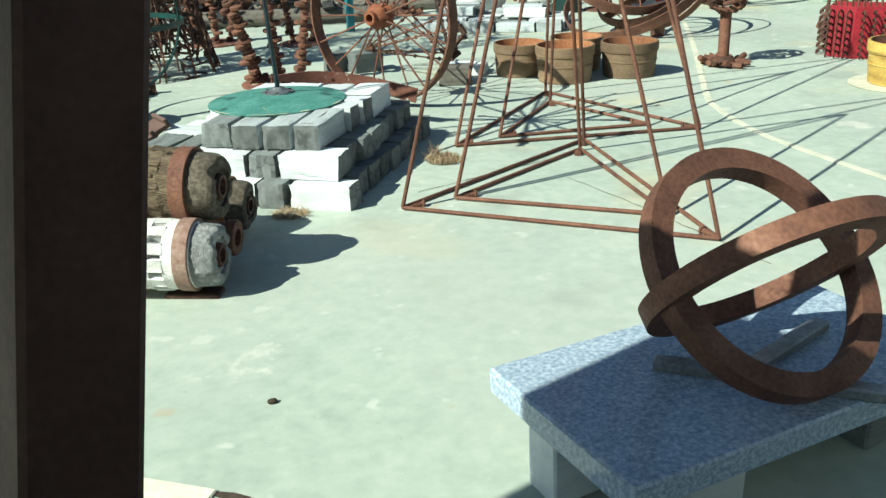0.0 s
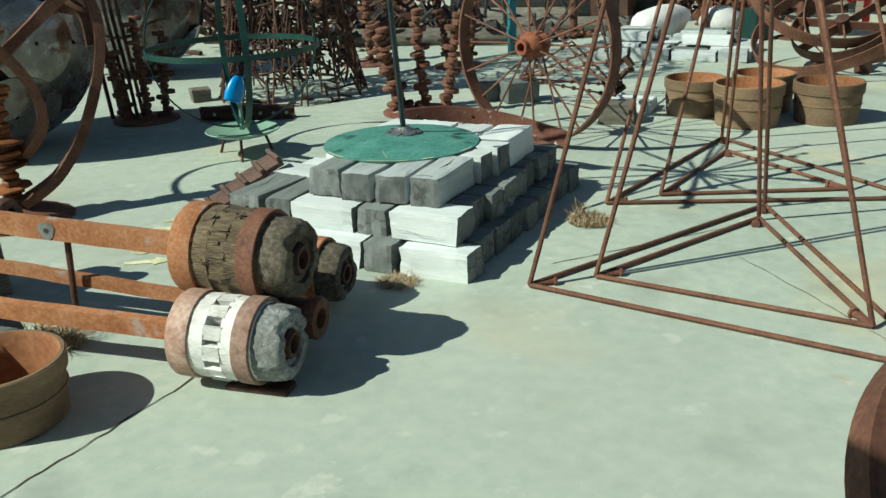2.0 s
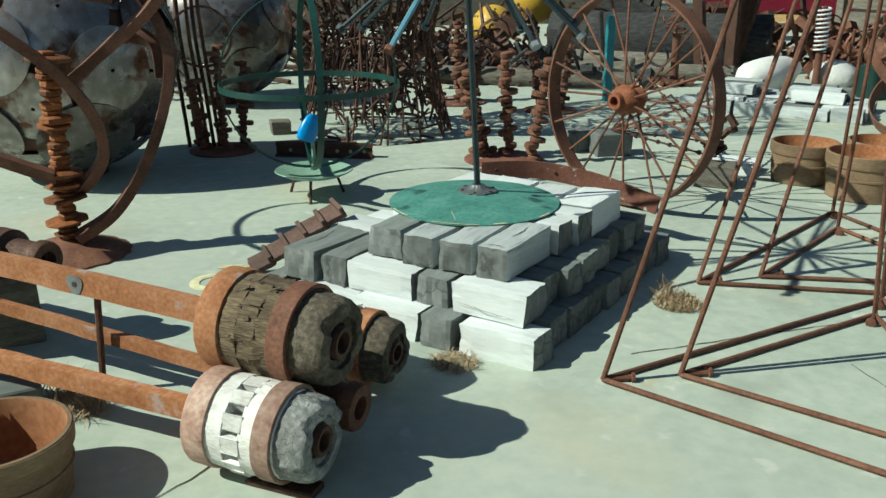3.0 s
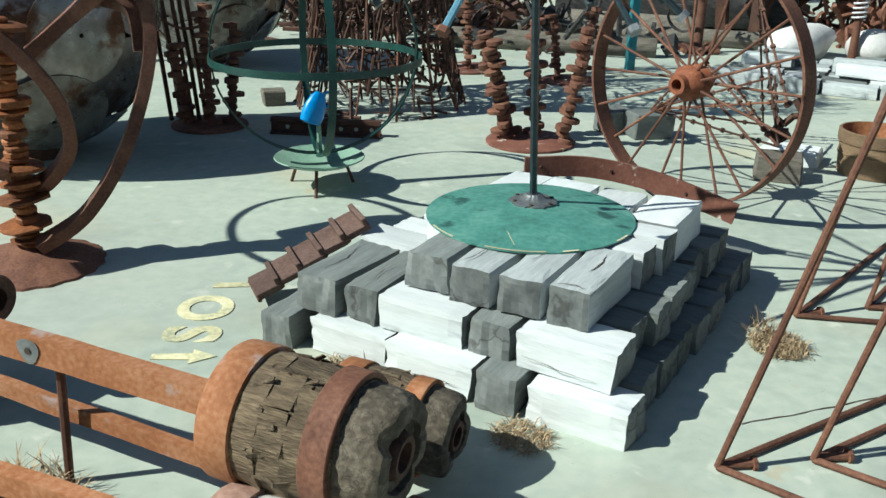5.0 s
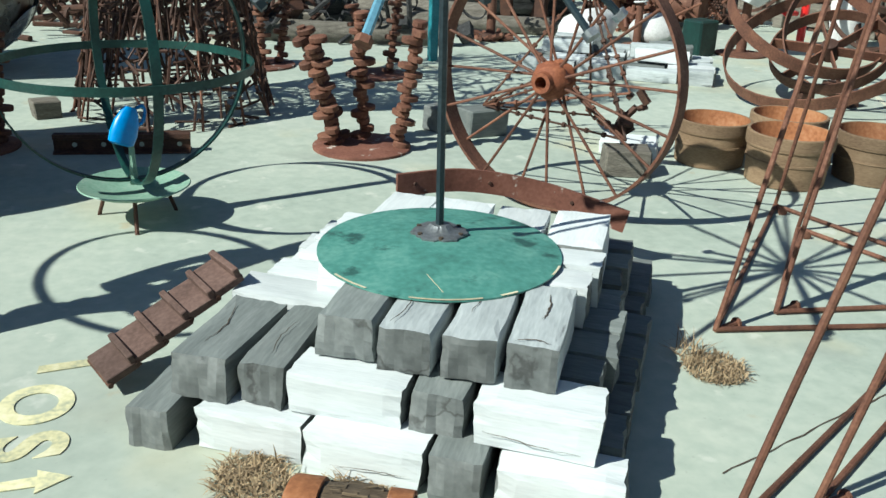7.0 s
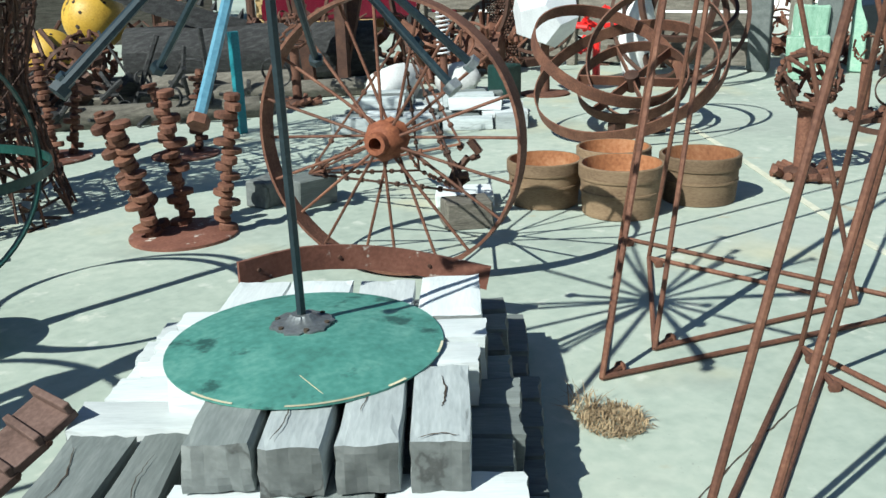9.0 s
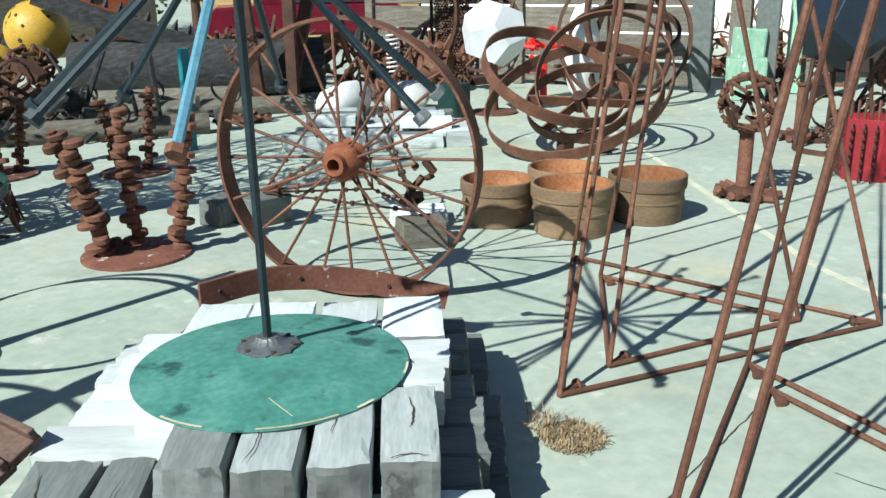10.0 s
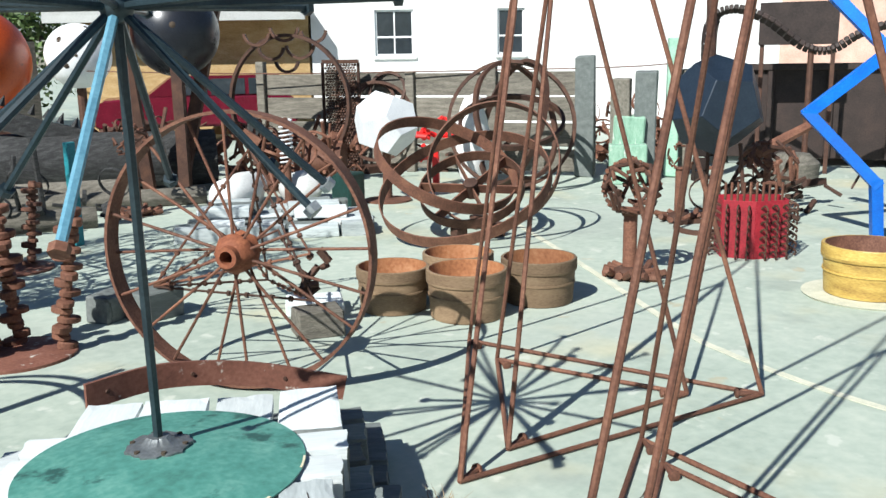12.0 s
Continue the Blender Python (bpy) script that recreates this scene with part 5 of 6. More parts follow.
for k in range(1500):
    a, z = rs.uniform(0, 6.283), rs.uniform(0, 2.9)
    da, dz = rs.choice(((rs.uniform(-0.55, 0.55), rs.uniform(-0.04, 0.04)), (rs.uniform(-0.12, 0.12), rs.uniform(0.15, 0.4)), (rs.uniform(-0.4, 0.4), rs.uniform(-0.3, 0.3))))
    r0, r1 = tower_r(z) * rs.uniform(0.94, 1.03), tower_r(max(0, z + dz)) * rs.uniform(0.94, 1.03)
    tube(bm, (r0 * math.cos(a), r0 * math.sin(a), z), (r1 * math.cos(a + da), r1 * math.sin(a + da), max(0.0, z + dz)), rs.uniform(0.008, 0.015), 5)
tagged(part("lattice", bm, RUST_DARK, tower), kind="stuff")
for k in range(14):
    a = k * 2 * math.pi / 14
    bm = bm_new()
    sweep(bm, [(tower_r(z) * math.cos(a + 0.1 * z), tower_r(z) * math.sin(a + 0.1 * z), z) for z in (0, 0.3, 0.6, 0.9, 1.2, 1.5, 1.8, 2.1, 2.5, 2.95)], 0.022, 0.022, up=(1, 0, 0), seg=6)
    part("upright_rod", bm, RUST, tower)

# logs and beams
for p, q, r, lab in (((1.3, 11.5, 0.42), (4.4, 10.2, 0.42), 0.4, "huge dark weathered log lying across the yard"), ((0.0, 10.6, 0.16), (2.9, 9.6, 0.16), 0.16, "long grey timber lying in front of the log"),
                     ((0.5, 10.0, 0.1), (3.6, 8.9, 0.1), 0.12, "long flat dark timber on the ground"), ((-0.6, 8.9, 0.1), (2.0, 8.2, 0.1), 0.13, "weathered dark timber on the ground")):
    bm = bm_new()
    p, q = Vector(p), Vector(q)
    L = (q - p).length
    lathe(bm, [(r * 0.95, 0), (r, 0.03), (r * 1.03, L * 0.3), (r * 0.97, L * 0.7), (r * 0.93, L - 0.02), (r * 0.88, L)], 26, axis_pose(p, q - p), flute=lambda i, a, z: 0.05 * math.sin(i * 2.2 + z * 1.4) + 0.03 * math.sin(i * 4.9))
    solo("log", bm, CHARRED if r > 0.3 else FENCE_WOOD, Matrix(), lab, "log", "weathered logs")
# tooth-edged leaning timber
bm = bm_new()
sweep(bm, [(0.95, 11.5, 1.45), (1.6, 11.2, 1.15), (2.3, 10.95, 0.88), (2.75, 10.8, 0.75)], 0.26, 0.14)
for k in range(12):
    f = k / 11
    p = Vector((0.95, 11.5, 1.58)).lerp(Vector((2.7, 10.82, 0.9)), f)
    tube(bm, p, p + Vector((0.05, -0.02, 0.13)), 0.05, 4, 0.005)
solo("leaning_timber", bm, CHARRED, Matrix(), "thick dark timber leaning up over the log", "timber")


def painted_ball(x, y, z, r, material, label, holes=0, seed=1):
    t = thing("painted_ball", pose(x, y, 0), label, "sculpture", "painted steel balls")
    b = bm_new()
    bmesh.ops.create_icosphere(b, subdivisions=4, radius=r, matrix=Matrix.Translation((0, 0, z)))
    part("shell", b, material, t)
    rs_ = random.Random(seed)
    # holes are dark caps on the shell, coloured as shaded openings
    for k in range(holes):
        d = Vector((rs_.uniform(-1, 0.3), rs_.uniform(-1, -0.1), rs_.uniform(-0.7, 0.8))).normalized()
        b = bm_new()
        lathe(b, [(r * rs_.uniform(0.05, 0.12), -0.01), (r * 0.05, 0.006), (0.0, 0.008)], 10, axis_pose(Vector((0, 0, z)) + d * r, d))
        part("hole", b, DIRT_AND_SHADE, t)
    b = bm_new()
    tube(b, (0, 0, 0), (0, 0, max(0.02, z - r * 0.9)), 0.08, 10)
    part("post", b, RUST_DARK, t)
    return t


painted_ball(2.55, 15.1, 1.78, 0.9, ORANGE_BALL, "big glossy orange-red painted steel ball with a torn hole", 2, 3)
painted_ball(4.1, 14.6, 1.85, 0.55, WHITE_STEEL, "white painted steel ball with dark holes", 8, 4)
painted_ball(3.75, 9.8, 2.1, 0.56, BALL_BLACK, "dark blue-black steel ball raised on posts", 8, 5)
painted_ball(0.3, 11.3, 0.55, 0.34, YELLOW_BALL, "mustard yellow steel ball with holes", 7, 6)
painted_ball(1.0, 11.9, 0.95, 0.42, YELLOW_BALL, "olive yellow steel ball with holes", 7, 7)
offcut_ball(0.62, 10.4, 0.55, 0.34, 60, "ball woven from dark steel strips", 15, False)

# steel posts
for p, q, r, lab in (((3.6, 9.5, 0), (3.6, 9.5, 3.4), 0.065, "square rusty steel post"), ((3.75, 10.0, 0), (4.5, 9.75, 3.2), 0.08, "leaning rusty steel post"), ((3.3, 9.9, 0), (2.95, 9.8, 3.2), 0.07, "dark leaning steel post")):
    bm = bm_new()
    sweep(bm, [p, q], 2 * r, 2 * r, up=(0.6, 0.8, 0))
    solo("steel_post", bm, RUST_DARK, Matrix(), lab + " standing in the yard", "post")

# hoops in the back row


def hoop_stand(x, y, items, label):
    t = thing("hoop_stand", pose(x, y, 0), label, "sculpture", "hoop sculptures")
    for r, c, n_, w in items:
        b = bm_new()
        hoop(b, r, w * 1.4, 0.045, axis_pose(c, n_), 44)
        part("hoop", b, RUST_DARK, t)
    b = bm_new()
    box(b, (-0.3, -0.15, 0), (0.3, 0.15, 0.12), 0.01)
    part("base", b, RUST_DARK, t)
    return t


tall = hoop_stand(5.55, 10.1, [(1.0, (0, 0, 1.1), (-0.8, -0.45, 0), 0.06)], "tall rusty hoop hung with curved steel arcs")
for k, (dx, dz, rr) in enumerate(((-0.42, 2.12, 0.2), (-0.02, 2.2, 0.22), (0.4, 2.15, 0.2), (-0.22, 1.92, 0.2), (0.2, 1.95, 0.22), (0.0, 1.72, 0.18))):
    bm = bm_new()
    hoop(bm, rr, 0.085, 0.04, basis((dx * 0.76, -dx * 0.65, dz), (0.76, -0.65, 0)) @ pose(0, 0, 0, 90, 0, 0), 24, 185, 355)
    part("arc", bm, RUST_DARK, tall)
hoop_stand(6.93, 9.85, [(0.62, (0, 0, 0.78), (-0.75, -0.65, 0.05), 0.05), (0.3, (0, 0, 1.1), (-0.6, -0.75, 0.3), 0.05), (0.3, (0.15, -0.1, 1.25), (-0.75, -0.55, 0.3), 0.04)], "dark hoop with small rings hanging in it")
hoop_stand(7.05, 7.0, [(0.85, (0, 0, 0.86), (-0.6, -0.75, 0.25), 0.05), (0.85, (0, 0, 0.88), (-0.9, 0.3, 0.3), 0.05), (0.8, (0.1, 0, 0.9), (0.1, -0.95, 0.3), 0.05), (0.7, (0.0, 0, 0.9), (-0.3, -0.3, 0.9), 0.05)],
           "open globe of crossing dark steel hoops")

# rusty spool and chain curtain
bm = bm_new()
lathe(bm, [(0.28, -0.3), (0.28, -0.22), (0.22, -0.2), (0.22, 0.05), (0.3, 0.07), (0.3, 0.14), (0.26, 0.16), (0.26, 0.24), (0.2, 0.26), (0.0, 0.26)], 28)
solo("rusty_drum", bm, RUST, axis_pose((5.75, 9.45, 0.3), (0.7, -0.72, 0)), "rusty flanged winch drum lying on its side", "drum")
chain = thing("chain_curtain", basis((6.5, 10.15, 0), (0.83, -0.55, 0)), "hanging curtain of dark rusty chain", "chain")
bm = bm_new()
for i in range(11):
    for j in range(40):
        bmesh.ops.create_icosphere(bm, subdivisions=1, radius=0.024, matrix=Matrix.Translation((-0.22 + i * 0.042 + 0.02 * (j % 2), random.uniform(-0.03, 0.03), 0.04 + j * 0.041)))
tagged(part("chain_mesh", bm, RUST_DARK, chain), kind="stuff")
bm = bm_new()
box(bm, (-0.28, -0.03, 1.66), (0.28, 0.03, 1.72), 0.005)
part("top_bar", bm, RUST_DARK, chain)
for s in (-0.27, 0.27):
    bm = bm_new()
    tube(bm, (s, 0.03, 0), (s, 0.03, 1.68), 0.025, 8)
    part("upright", bm, RUST_DARK, chain)
boulder(7.1, 7.8, 0, 0.33, 0.2, 0.75, 5, "tall grey standing stone by the fence")
bm = bm_new()
for k in range(14):
    p = Vector((random.uniform(-0.25, 0.25), random.uniform(-0.15, 0.15), random.uniform(0.35, 0.95)))
    tube(bm, p, p + Vector((random.uniform(-0.2, 0.2), random.uniform(-0.2, 0.2), random.uniform(-0.12, 0.12))), 0.035, 7)
tube(bm, (0, 0, 0), (0, 0, 0.6), 0.05, 8)
solo("red_valve", bm, RED_GLOSS, pose(6.45, 7.85, 0), "bright red welded pipe fitting on a stub", "pipework")

# ---- fence and boundary ----
FD = Vector((0.5, -0.866, 0))
F0 = Vector((6.05, 11.75, 0))
fence = thing("fence", basis(F0, FD), "weathered grey board fence at the back of the yard", "fence", kind="structure")
for i in range(4):
    for j in range(4):
        bm = bm_new()
        z = 0.06 + j * 0.37
        box(bm, (i * 1.3 + 0.02, -0.02, z), (i * 1.3 + 1.28, 0.02, z + 0.34 + random.uniform(-0.02, 0.01)), 0.006, jitter=0.006)
        part("board", bm, FENCE_WOOD, fence, "", False)
    bm = bm_new()
    box(bm, (i * 1.3 - 0.07, -0.1, 0), (i * 1.3 + 0.07, 0.03, 1.6 + random.uniform(-0.1, 0.12)), 0.01)
    part("post", bm, FENCE_WOOD, fence, "", False)
for x, y, w, h, mt, lab in ((8.72, 7.2, 0.17, 1.72, WOOD_GREY, "thick grey timber gate post"), (8.8, 6.6, 0.16, 1.42, FENCE_WOOD, "weathered timber post hung with old chain"), (9.0, 6.35, 0.19, 1.5, WOOD_GREY, "grey split timber post"),
                            (9.5, 6.25, 0.11, 1.95, PALE_GREEN, "tall pale green painted post"), (9.75, 6.3, 0.14, 1.5, FENCE_WOOD, "weathered timber post")):
    bm = bm_new()
    box(bm, (-w, -w * 0.8, 0), (w, w * 0.8, h), 0.015, jitter=0.02)
    solo("timber_post", bm, mt, pose(x, y, 0, 0, 0, 35), lab + " at the fence", "post", "timber posts", smooth=False)
bm = bm_new()
box(bm, (-0.3, -0.25, 0), (0.3, 0.25, 0.52), 0.015, jitter=0.02)
box(bm, (0.0, -0.22, 0.45), (0.29, 0.22, 0.9), 0.02, jitter=0.03)
solo("painted_stump", bm, FLAKY_GREEN, pose(8.65, 6.35, 0, 0, 0, 40), "stump with flaking green and white paint", "stump", smooth=False)
bm = bm_new()
sweep(bm, spline([(4.0, 14.2, 1.6), (6.0, 11.3, 1.52), (8.7, 7.2, 1.55), (9.5, 6.25, 1.6)], 6), 0.02, 0.02, seg=6)
solo("fence_pipe", bm, RUST, Matrix(), "thin rusty pipe rail along the fence top", "rail")

# ---- buildings ----
HW = mat("white_render", [(0.72, 0.73, 0.73), (0.8, 0.8, 0.8), (0.84, 0.84, 0.83)], (0.8, 0.95), 0, 1.2, 30, 0.1, 0.004)
HS = mat("ochre_stone", [(0.3, 0.19, 0.08), (0.46, 0.31, 0.14), (0.58, 0.44, 0.25)], (0.8, 0.95), 0, 2.5, 25, 0.6, 0.03, stretch=(1, 1, 3))
GLASS = mat("dark_window_glass", [(0.02, 0.025, 0.03), (0.03, 0.038, 0.045), (0.05, 0.06, 0.07)], (0.03, 0.08), 0, 1, 5, 0.02, 0.002)
ROOF = mat("grey_iron_roof", [(0.3, 0.31, 0.3), (0.42, 0.43, 0.42), (0.5, 0.51, 0.5)], (0.4, 0.7), 0.3, 2, 30, 0.2, 0.004)
PINK = mat("pink_brick", [(0.38, 0.22, 0.17), (0.5, 0.32, 0.26), (0.58, 0.42, 0.35)], (0.8, 0.95), 0, 3, 40, 0.3, 0.006)
HD = Vector((3.92, -3.12, 0)).normalized()
house = thing("house", basis((10.38, 17.16, 0), HD), "white rendered building with small dark windows behind the yard", "house")
WINS = ((1.5, 2.42, 1.78, 2.85), (4.4, 5.05, 1.78, 2.85))
edges = [0.0] + [e for w in WINS for e in w[:2]] + [13.0]
for k in range(0, len(edges), 2):
    bm = bm_new()
    box(bm, (edges[k], 0, 0), (edges[k + 1], 0.25, 5.2))
    part("wall", bm, HW, house, "", False)
for x0, x1, z0, z1 in WINS:
    for a, b in ((0, z0), (z1, 5.2)):
        bm = bm_new()
        box(bm, (x0 + 0.001, 0.002, a), (x1 - 0.001, 0.248, b))
        part("wall", bm, HW, house, "", False)
    bm = bm_new()
    for lo, hi in (((x0, 0.06, z0), (x0 + 0.05, 0.12, z1)), ((x1 - 0.05, 0.06, z0), (x1, 0.12, z1)), ((x0, 0.06, z0), (x1, 0.12, z0 + 0.05)), ((x0, 0.06, z1 - 0.05), (x1, 0.12, z1)),
                   ((x0, 0.07, z0 + 0.42), (x1, 0.11, z0 + 0.46)), (((x0 + x1) / 2 - 0.015, 0.07, z0), ((x0 + x1) / 2 + 0.015, 0.11, z1))):
        box(bm, lo, hi)
    win = part("window", bm, WHITE_STEEL, house, "white window frame", False)
    bm = bm_new()
    box(bm, (x0, 0.085, z0), (x1, 0.092, z1))
    part("pane", bm, GLASS, win, "", False)
    bm = bm_new()
    box(bm, (x0 - 0.05, -0.06, z0 - 0.07), (x1 + 0.05, 0.06, z0))
    part("sill", bm, HW, win, "", False)
for lo, hi, nm in (((-0.0, 0.25, 0), (13, 6, 5.2), "body"), ((-0.3, -0.4, 5.2), (13.3, 6.4, 5.35), "roof")):
    bm = bm_new()
    box(bm, lo, hi)
    part(nm, bm, HW if nm == "body" else ROOF, house, "", False)
cottage = thing("cottage", basis((6.2, 20.6, 0), Vector((4.18, -3.44, 0)).normalized()), "low ochre stone cottage with an iron roof", "house")
for lo, hi, nm, mt in (((0, 0, 0), (5.35, 4, 2.75), "wall", HS), ((-0.5, -0.9, 2.75), (5.4, 4.5, 2.95), "roof", ROOF), ((-0.5, -0.92, 2.62), (5.4, -0.8, 2.78), "gutter", ROOF)):
    bm = bm_new()
    box(bm, lo, hi)
    part(nm, bm, mt, cottage, "", False)
brick_house = thing("brick_building", basis((18.6, 10.9, 0), Vector((0.6, -0.8, 0))), "pink brick building beyond the container", "house")
bm = bm_new()
box(bm, (0, 0, 0), (6, 5, 4.5))
part("wall", bm, PINK, brick_house, "", False)
bm = bm_new()
box(bm, (-0.3, -0.3, 4.5), (6.3, 5.3, 4.7))
part("roof", bm, ROOF, brick_house, "", False)

# long dark steel trough
CD = Vector((0.47, -0.883, 0))
trough = thing("steel_trough", basis((11.2, 6.9, 0), CD), "long dark rusty steel bin standing on the yard", "bin")
bm = bm_new()
box(bm, (0, 0, 0.12), (5.5, 1.5, 1.5), 0.01)
part("body", bm, BLACK_RUST, trough)
for k in range(7):
    bm = bm_new()
    box(bm, (0.1 + k * 0.85, -0.06, 0.12), (0.2 + k * 0.85, 0.01, 1.5), 0.006)
    part("rib", bm, BLACK_RUST, trough)
bm = bm_new()
box(bm, (-0.04, -0.08, 1.46), (5.54, 0.06, 1.56), 0.008)
part("rim", bm, BLACK_RUST, trough)
for k in (0.4, 4.8):
    bm = bm_new()
    box(bm, (k, 0.1, 0), (k + 0.2, 1.4, 0.12), 0.008)
    part("skid", bm, WOOD_GREY, trough)
# track arch
arch = thing("track_arch", Matrix.Translation((9.5, 5.6, 0)), "dark crawler track chain looped in the air on posts", "sculpture")
pts = spline([(9.45, 5.75, 0.0), (9.5, 5.7, 1.2), (9.5, 5.68, 2.1), (9.65, 5.45, 2.3), (9.9, 5.1, 2.15), (10.15, 4.7, 1.8), (10.3, 4.4, 1.75), (10.45, 4.1, 1.95), (10.65, 3.75, 2.05), (10.9, 3.3, 1.9)], 6)
for p, q in zip(pts, pts[1:]):
    d = q - p
    bm = bm_new()
    box(bm, (-d.length * 0.46, -0.09, -0.035), (d.length * 0.46, 0.09, 0.035), 0.01, basis((p + q) / 2 - Vector((9.5, 5.6, 0)), d, (0.2, 0.3, 1)))
    part("track_link", bm, BLACK_RUST, arch)
for p in ((10.2, 4.62, 1.8), (10.8, 3.5, 2.0)):
    bm = bm_new()
    tube(bm, Vector((p[0], p[1], 0)) - Vector((9.5, 5.6, 0)), Vector(p) - Vector((9.5, 5.6, 0)), 0.04, 8)
    part("post", bm, RUST_DARK, arch)
sign = thing("dark_sign", basis((10.75, 5.72, 0), CD), "dark square steel panel on posts", "panel")
bm = bm_new()
box(bm, (0, -0.02, 1.83), (1.05, 0.02, 2.42), 0.005)
part("panel", bm, BLACK_RUST, sign)
for k in (0.05, 1.0):
    bm = bm_new()
    box(bm, (k - 0.03, 0.02, 0), (k + 0.03, 0.07, 2.4), 0.004)
    part("post", bm, RUST_DARK, sign)
# pipe post, coil spring, dark timbers
offcut_ball(2.6, 8.6, 0.85, 0.2, 40, "rusty pipe post topped with a cluster of offcuts", 41)
spring = thing("coil_spring", pose(4.25, 8.0, 0), "pale coil spring standing on a rusty stem", "spring")
bm = bm_new()
sweep(bm, [(0.075 * math.cos(k * 0.5), 0.075 * math.sin(k * 0.5), 0.5 + k * 0.0042) for k in range(130)], 0.024, 0.024, seg=6)
part("coil", bm, WHITE_STEEL, spring)
bm = bm_new()
lathe(bm, [(0.2, 0), (0.2, 0.02), (0.05, 0.06), (0.035, 1.05), (0.0, 1.06)], 14)
part("stem", bm, RUST, spring)
TEAL = mat("teal_paint", [(0.01, 0.12, 0.15), (0.02, 0.2, 0.24), (0.05, 0.28, 0.32)], (0.35, 0.6), 0, 6, 50, 0.1, 0.003)
bm = bm_new()
box(bm, (-0.05, -0.03, 0), (0.05, 0.03, 1.0), 0.006)
solo("teal_post", bm, TEAL, pose(1.5, 7.3, 0, 0, 0, 20), "short teal painted steel post", "post")
# small mixed pieces by the red drum
offcut_ball(7.3, 3.45, 0.55, 0.3, 50, "spiky cluster of rusty offcuts", 21, False)
bm = bm_new()
tube(bm, (7.35, 3.6, 0.7), (7.95, 3.3, 1.0), 0.07, 8, 0.05)
tube(bm, (7.45, 3.55, 0.0), (7.45, 3.55, 0.74), 0.04, 8)
solo("pipe_piece", bm, RUST, Matrix(), "rusty pipe piece tilted on a stub post", "pipe")
bm = bm_new()
lathe(bm, [(0.3, 0), (0.32, 0.05), (0.33, 0.3), (0.2, 0.42), (0.0, 0.44)], 24)
solo("planter", bm, FENCE_WOOD, pose(9.9, 4.6, 0), "pale domed drum standing before the steel bin", "drum")

# ---- car ----
CARP = mat("dark_red_car_paint", [(0.1, 0.006, 0.016), (0.15, 0.01, 0.026), (0.2, 0.016, 0.036)], (0.15, 0.3), 0.1, 3, 40, 0.02, 0.001)
TYRE = mat("black_tyre", [(0.015, 0.015, 0.015), (0.025, 0.025, 0.025), (0.04, 0.04, 0.04)], (0.8, 0.95), 0, 8, 60, 0.3, 0.003)
car = thing("car", basis((5.28, 17.5, 0), Vector((0.93, -0.37, 0))), "dark red estate car parked behind the yard", "car")
prof = [(0, 0.35), (0, 0.75), (0.15, 0.95), (1.1, 1.0), (4.1, 0.98), (4.2, 0.8), (4.2, 0.35)]
bm = bm_new()
a = [bm.verts.new((x, 0, z)) for x, z in prof]
b = [bm.verts.new((x, 1.65, z)) for x, z in prof]
for i in range(len(prof)):
    j = (i + 1) % len(prof)
    bm.faces.new((a[i], a[j], b[j], b[i]))
bm.faces.new(a), bm.faces.new(b)
bmesh.ops.bevel(bm, geom=list(bm.edges), offset=0.05, segments=2, affect="EDGES")
part("body", bm, CARP, car)
bm = bm_new()
a = [bm.verts.new((x, 0.12, z)) for x, z in ((1.0, 0.97), (1.6, 1.42), (3.9, 1.42), (4.1, 0.97))]
b = [bm.verts.new((x, 1.53, z)) for x, z in ((1.0, 0.97), (1.6, 1.42), (3.9, 1.42), (4.1, 0.97))]
for i in range(4):
    j = (i + 1) % 4
    bm.faces.new((a[i], a[j], b[j], b[i]))
bm.faces.new(a), bm.faces.new(b)
bmesh.ops.bevel(bm, geom=list(bm.edges), offset=0.04, segments=2, affect="EDGES")
part("cabin", bm, CARP, car)
for x0, x1 in ((1.6, 2.3), (2.38, 3.1), (3.18, 3.85)):
    bm = bm_new()
    box(bm, (x0, 0.108, 1.02), (x1, 0.13, 1.36), 0.004)
    part("window", bm, GLASS, car)
for x in (0.8, 3.4):
    for y in (0.0, 1.47):
        bm = bm_new()
        lathe(bm, [(0.14, 0), (0.28, 0), (0.31, 0.03), (0.31, 0.15), (0.28, 0.18), (0.14, 0.18)], 24, Matrix.Translation((x, y - 0.01 + 0.18, 0.31)) @ pose(0, 0, 0, 90, 0, 0), closed=True)
        wt = part("wheel", bm, TYRE, car)
        bm = bm_new()
        lathe(bm, [(0.145, 0.02), (0.145, 0.16), (0.05, 0.17), (0.0, 0.17)], 16, Matrix.Translation((x, y - 0.01 + 0.18, 0.31)) @ pose(0, 0, 0, 90, 0, 0))
        part("rim", bm, STEEL, wt)

# ---- trees behind ----
LEAF = mat("leaf_green", [(0.05, 0.09, 0.022), (0.09, 0.15, 0.04), (0.12, 0.2, 0.055)], (0.5, 0.8), 0, 2, 20, 0.1, 0.002, island=True, rnd=0.4)
BARK = mat("bark", [(0.05, 0.04, 0.03), (0.1, 0.08, 0.06), (0.16, 0.13, 0.1)], (0.8, 0.95), 0, 4, 30, 0.8, 0.02, stretch=(6, 6, 1))


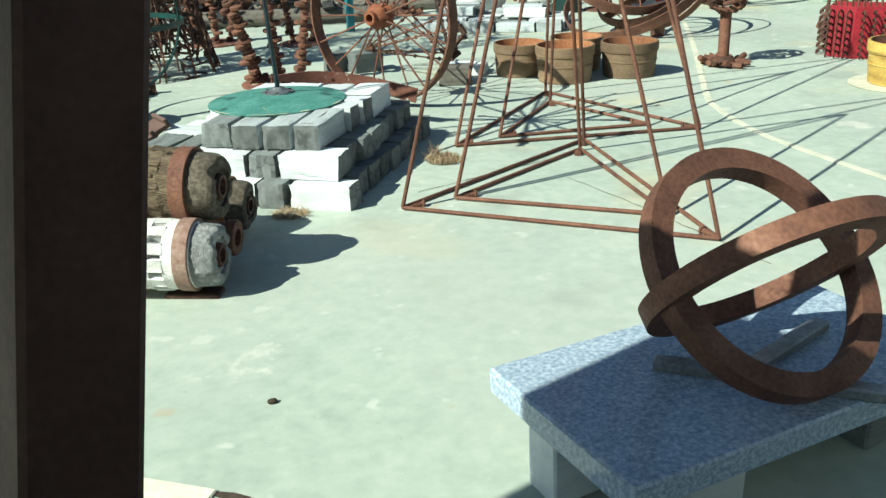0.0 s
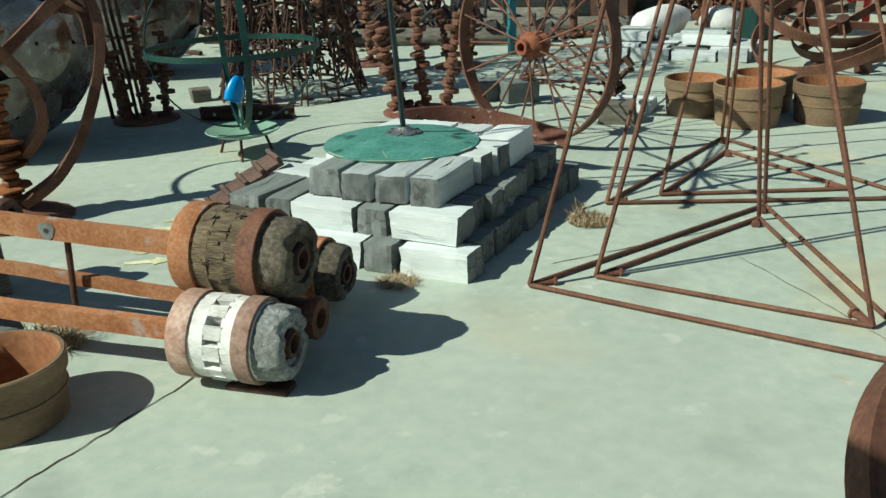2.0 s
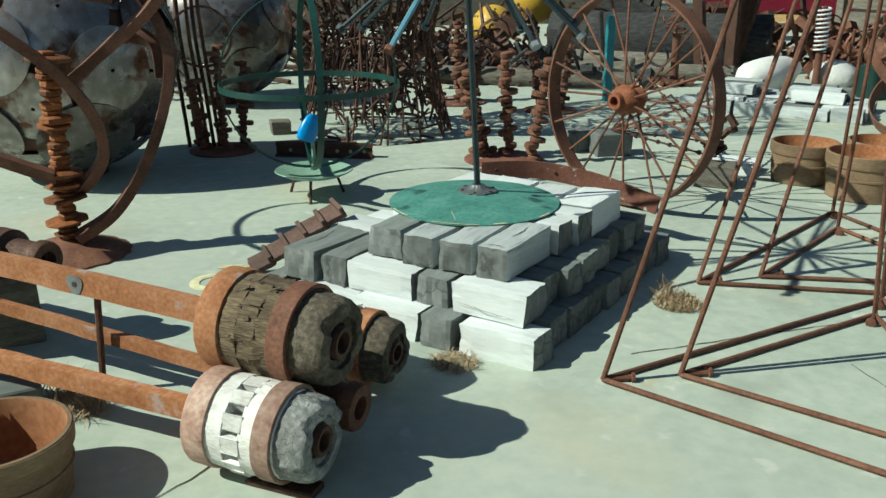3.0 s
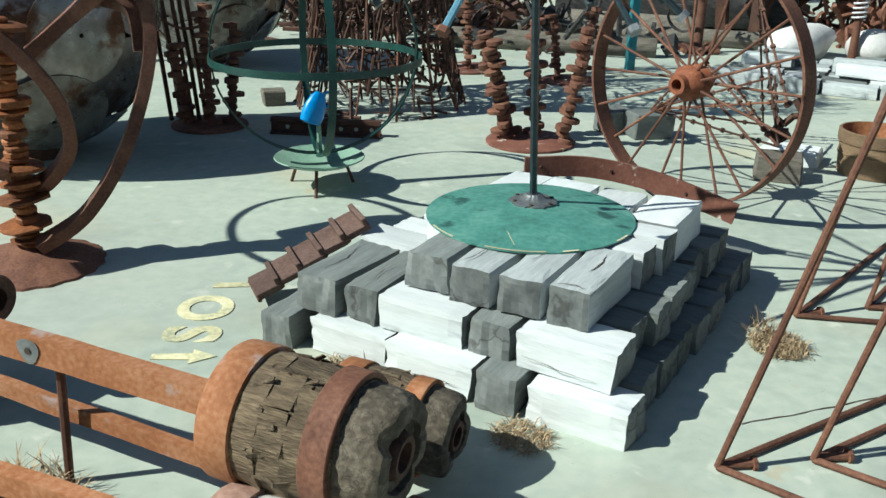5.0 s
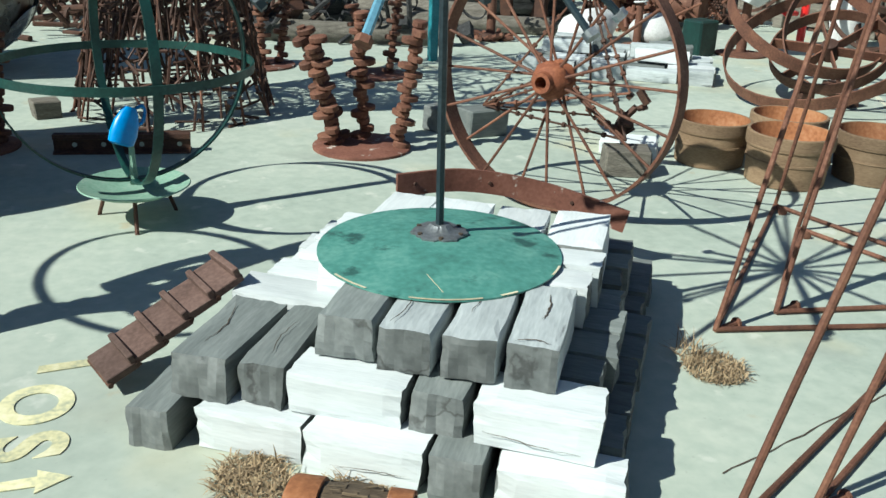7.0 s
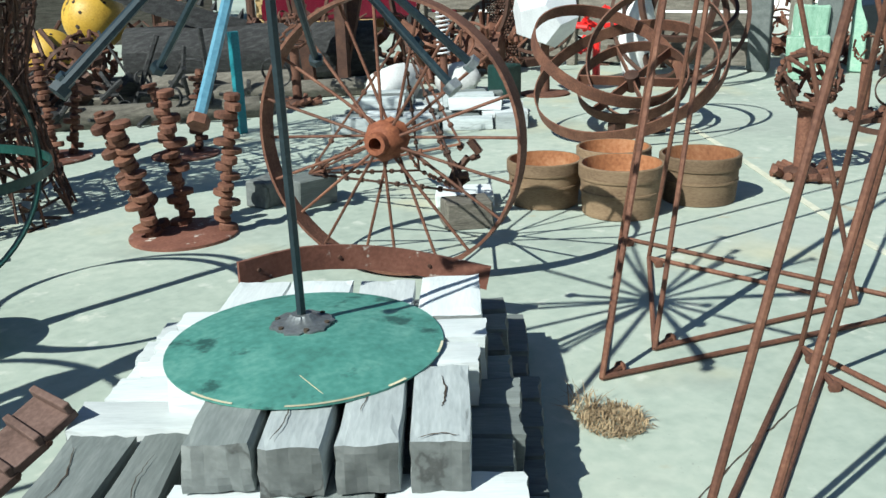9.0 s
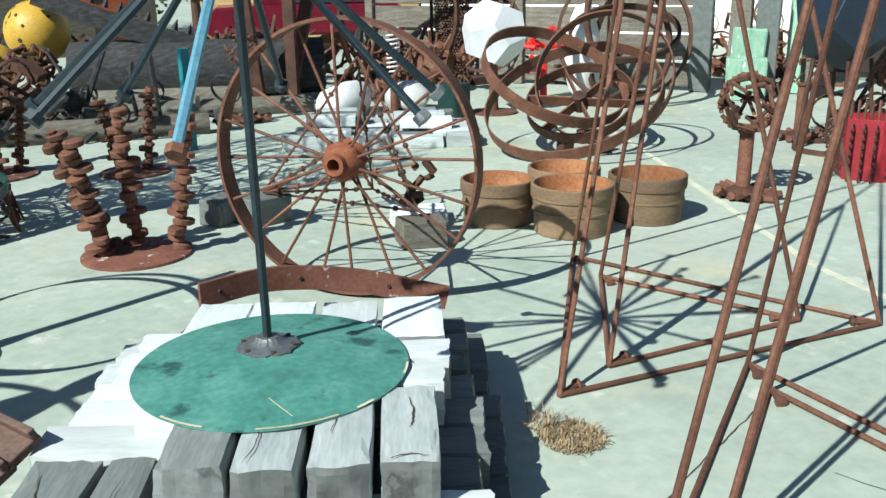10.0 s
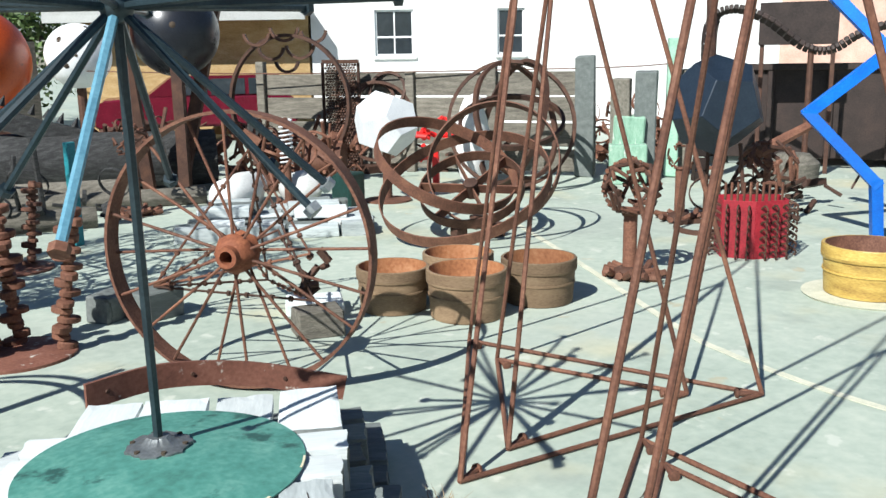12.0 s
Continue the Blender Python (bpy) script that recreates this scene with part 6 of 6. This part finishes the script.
def tree(x, y, h, spread, seed):
    rs_ = random.Random(seed)
    t = thing("tree", pose(x, y, 0), "leafy green tree beyond the yard", "tree", "trees behind the yard")
    b = bm_new()
    tips = []
    tube(b, (0, 0, 0), (0.1, 0, h * 0.45), 0.2, 10, 0.13)
    for k in range(11):
        a = k * 2.4
        z0 = h * rs_.uniform(0.25, 0.45)
        e = Vector((spread * rs_.uniform(0.4, 1) * math.cos(a), spread * rs_.uniform(0.4, 1) * math.sin(a), h * rs_.uniform(0.22, 0.95)))
        tube(b, (0.07, 0, z0), e, 0.09, 7, 0.025)
        tips += [e, (e + Vector((0, 0, z0))) * 0.6 + Vector((0, 0, h * 0.15))]
    part("trunk", b, BARK, t)
    vs, fs = [], []
    for e in tips:
        for _ in range(260):
            p = e + Vector([rs_.gauss(0, 0.36) * spread * 0.55 for _ in range(3)])
            u = Vector([rs_.gauss(0, 1) for _ in range(3)]).normalized() * rs_.uniform(0.05, 0.11)
            w = u.cross(Vector([rs_.gauss(0, 1) for _ in range(3)])).normalized() * rs_.uniform(0.03, 0.06)
            i = len(vs)
            vs += [p - u, p + w, p + u, p - w]
            fs.append((i, i + 1, i + 2, i + 3))
    me = bpy.data.meshes.new("crown")
    me.from_pydata(vs, [], fs)
    part("crown", me, LEAF, t)


tree(4.6, 24.5, 6.5, 2.6, 1)
tree(6.2, 26.5, 7.0, 2.8, 2)
tree(4.2, 22.3, 5.2, 2.0, 9)
tree(-0.5, 25.0, 6.0, 2.5, 3)
tree(-6.0, 22.0, 6.5, 2.8, 4)
tree(-2.8, 24.0, 6.0, 2.6, 6)

# ---- scrap piles of mixed rusty pieces ----


def scrap(x0, x1, y0, y1, n, zmax, label, seed, mt, long=0.6):
    rs_ = random.Random(seed)
    b = bm_new()
    for k in range(n):
        x, y = rs_.uniform(x0, x1), rs_.uniform(y0, y1)
        z = zmax * rs_.random() ** 1.6
        p = Vector((x, y, z * 0.6))
        kind = rs_.random()
        if kind < 0.6:
            d = Vector((rs_.uniform(-1, 1), rs_.uniform(-1, 1), rs_.uniform(-0.6, 1.2))).normalized() * rs_.uniform(0.2, long)
            q = p + d
            q.z = max(q.z, 0.02)
            tube(b, p, q, rs_.uniform(0.012, 0.035), 6)
        elif kind < 0.8:
            s = rs_.uniform(0.05, 0.16)
            box(b, (-s, -s * 0.6, -s * 0.4), (s, s * 0.6, s * 0.4), 0, Matrix.Translation(p + Vector((0, 0, s))) @ pose(0, 0, 0, rs_.uniform(-40, 40), rs_.uniform(-40, 40), rs_.uniform(0, 360)))
        else:
            hoop(b, rs_.uniform(0.08, 0.25), 0.04, 0.012, axis_pose(p + Vector((0, 0, 0.15)), (rs_.uniform(-1, 1), rs_.uniform(-1, 1), rs_.uniform(-1, 1))), 18)
    solo("scrap_pile", b, mt, Matrix(), label, "scrap", kind="stuff")


scrap(1.5, 5.0, 11.2, 13.0, 240, 1.1, "heap of mixed rusty scrap behind the log", 1, RUST_DARK)
scrap(-0.8, 2.4, 8.2, 9.8, 60, 0.5, "low jumble of dark timber and iron before the logs", 9, CHARRED, 0.9)
scrap(4.6, 6.2, 9.0, 10.6, 150, 1.0, "jumble of rusty machine parts before the fence", 2, RUST)
scrap(7.6, 8.6, 8.2, 9.6, 90, 0.8, "rusty scrap against the fence", 3, RUST_DARK)
scrap(-3.0, 0.5, 8.6, 11.5, 260, 1.1, "heap of dark scrap at the back of the yard", 4, RUST_DARK, 0.8)
scrap(-7.0, -3.8, 6.8, 9.5, 200, 1.2, "heap of rusty scrap beside the disc balls", 5, RUST_DARK, 0.8)
scrap(7.2, 9.0, 3.2, 4.6, 26, 0.4, "scattered small rusty pieces", 6, RUST_DARK, 0.25)
scrap(9.9, 11.0, 6.4, 8.6, 90, 1.3, "stack of rusty pieces behind the posts", 7, RUST)

# far boundary
bm = bm_new()
box(bm, (-14, 0, 0), (14, 0.3, 2.2))
solo("wall_back", bm, FENCE_WOOD, basis((-9, 17, 0), (0.98, 0.17, 0)), "plain boundary wall behind the yard", "wall", kind="structure", smooth=False)
bm = bm_new()
box(bm, (-9, 0, 0), (9, 0.3, 3.2))
solo("wall_porch", bm, HW, basis((-3, -7.2, 0), (0.94, 0.34, 0)), "plain white wall behind the porch", "wall", kind="structure", smooth=False)
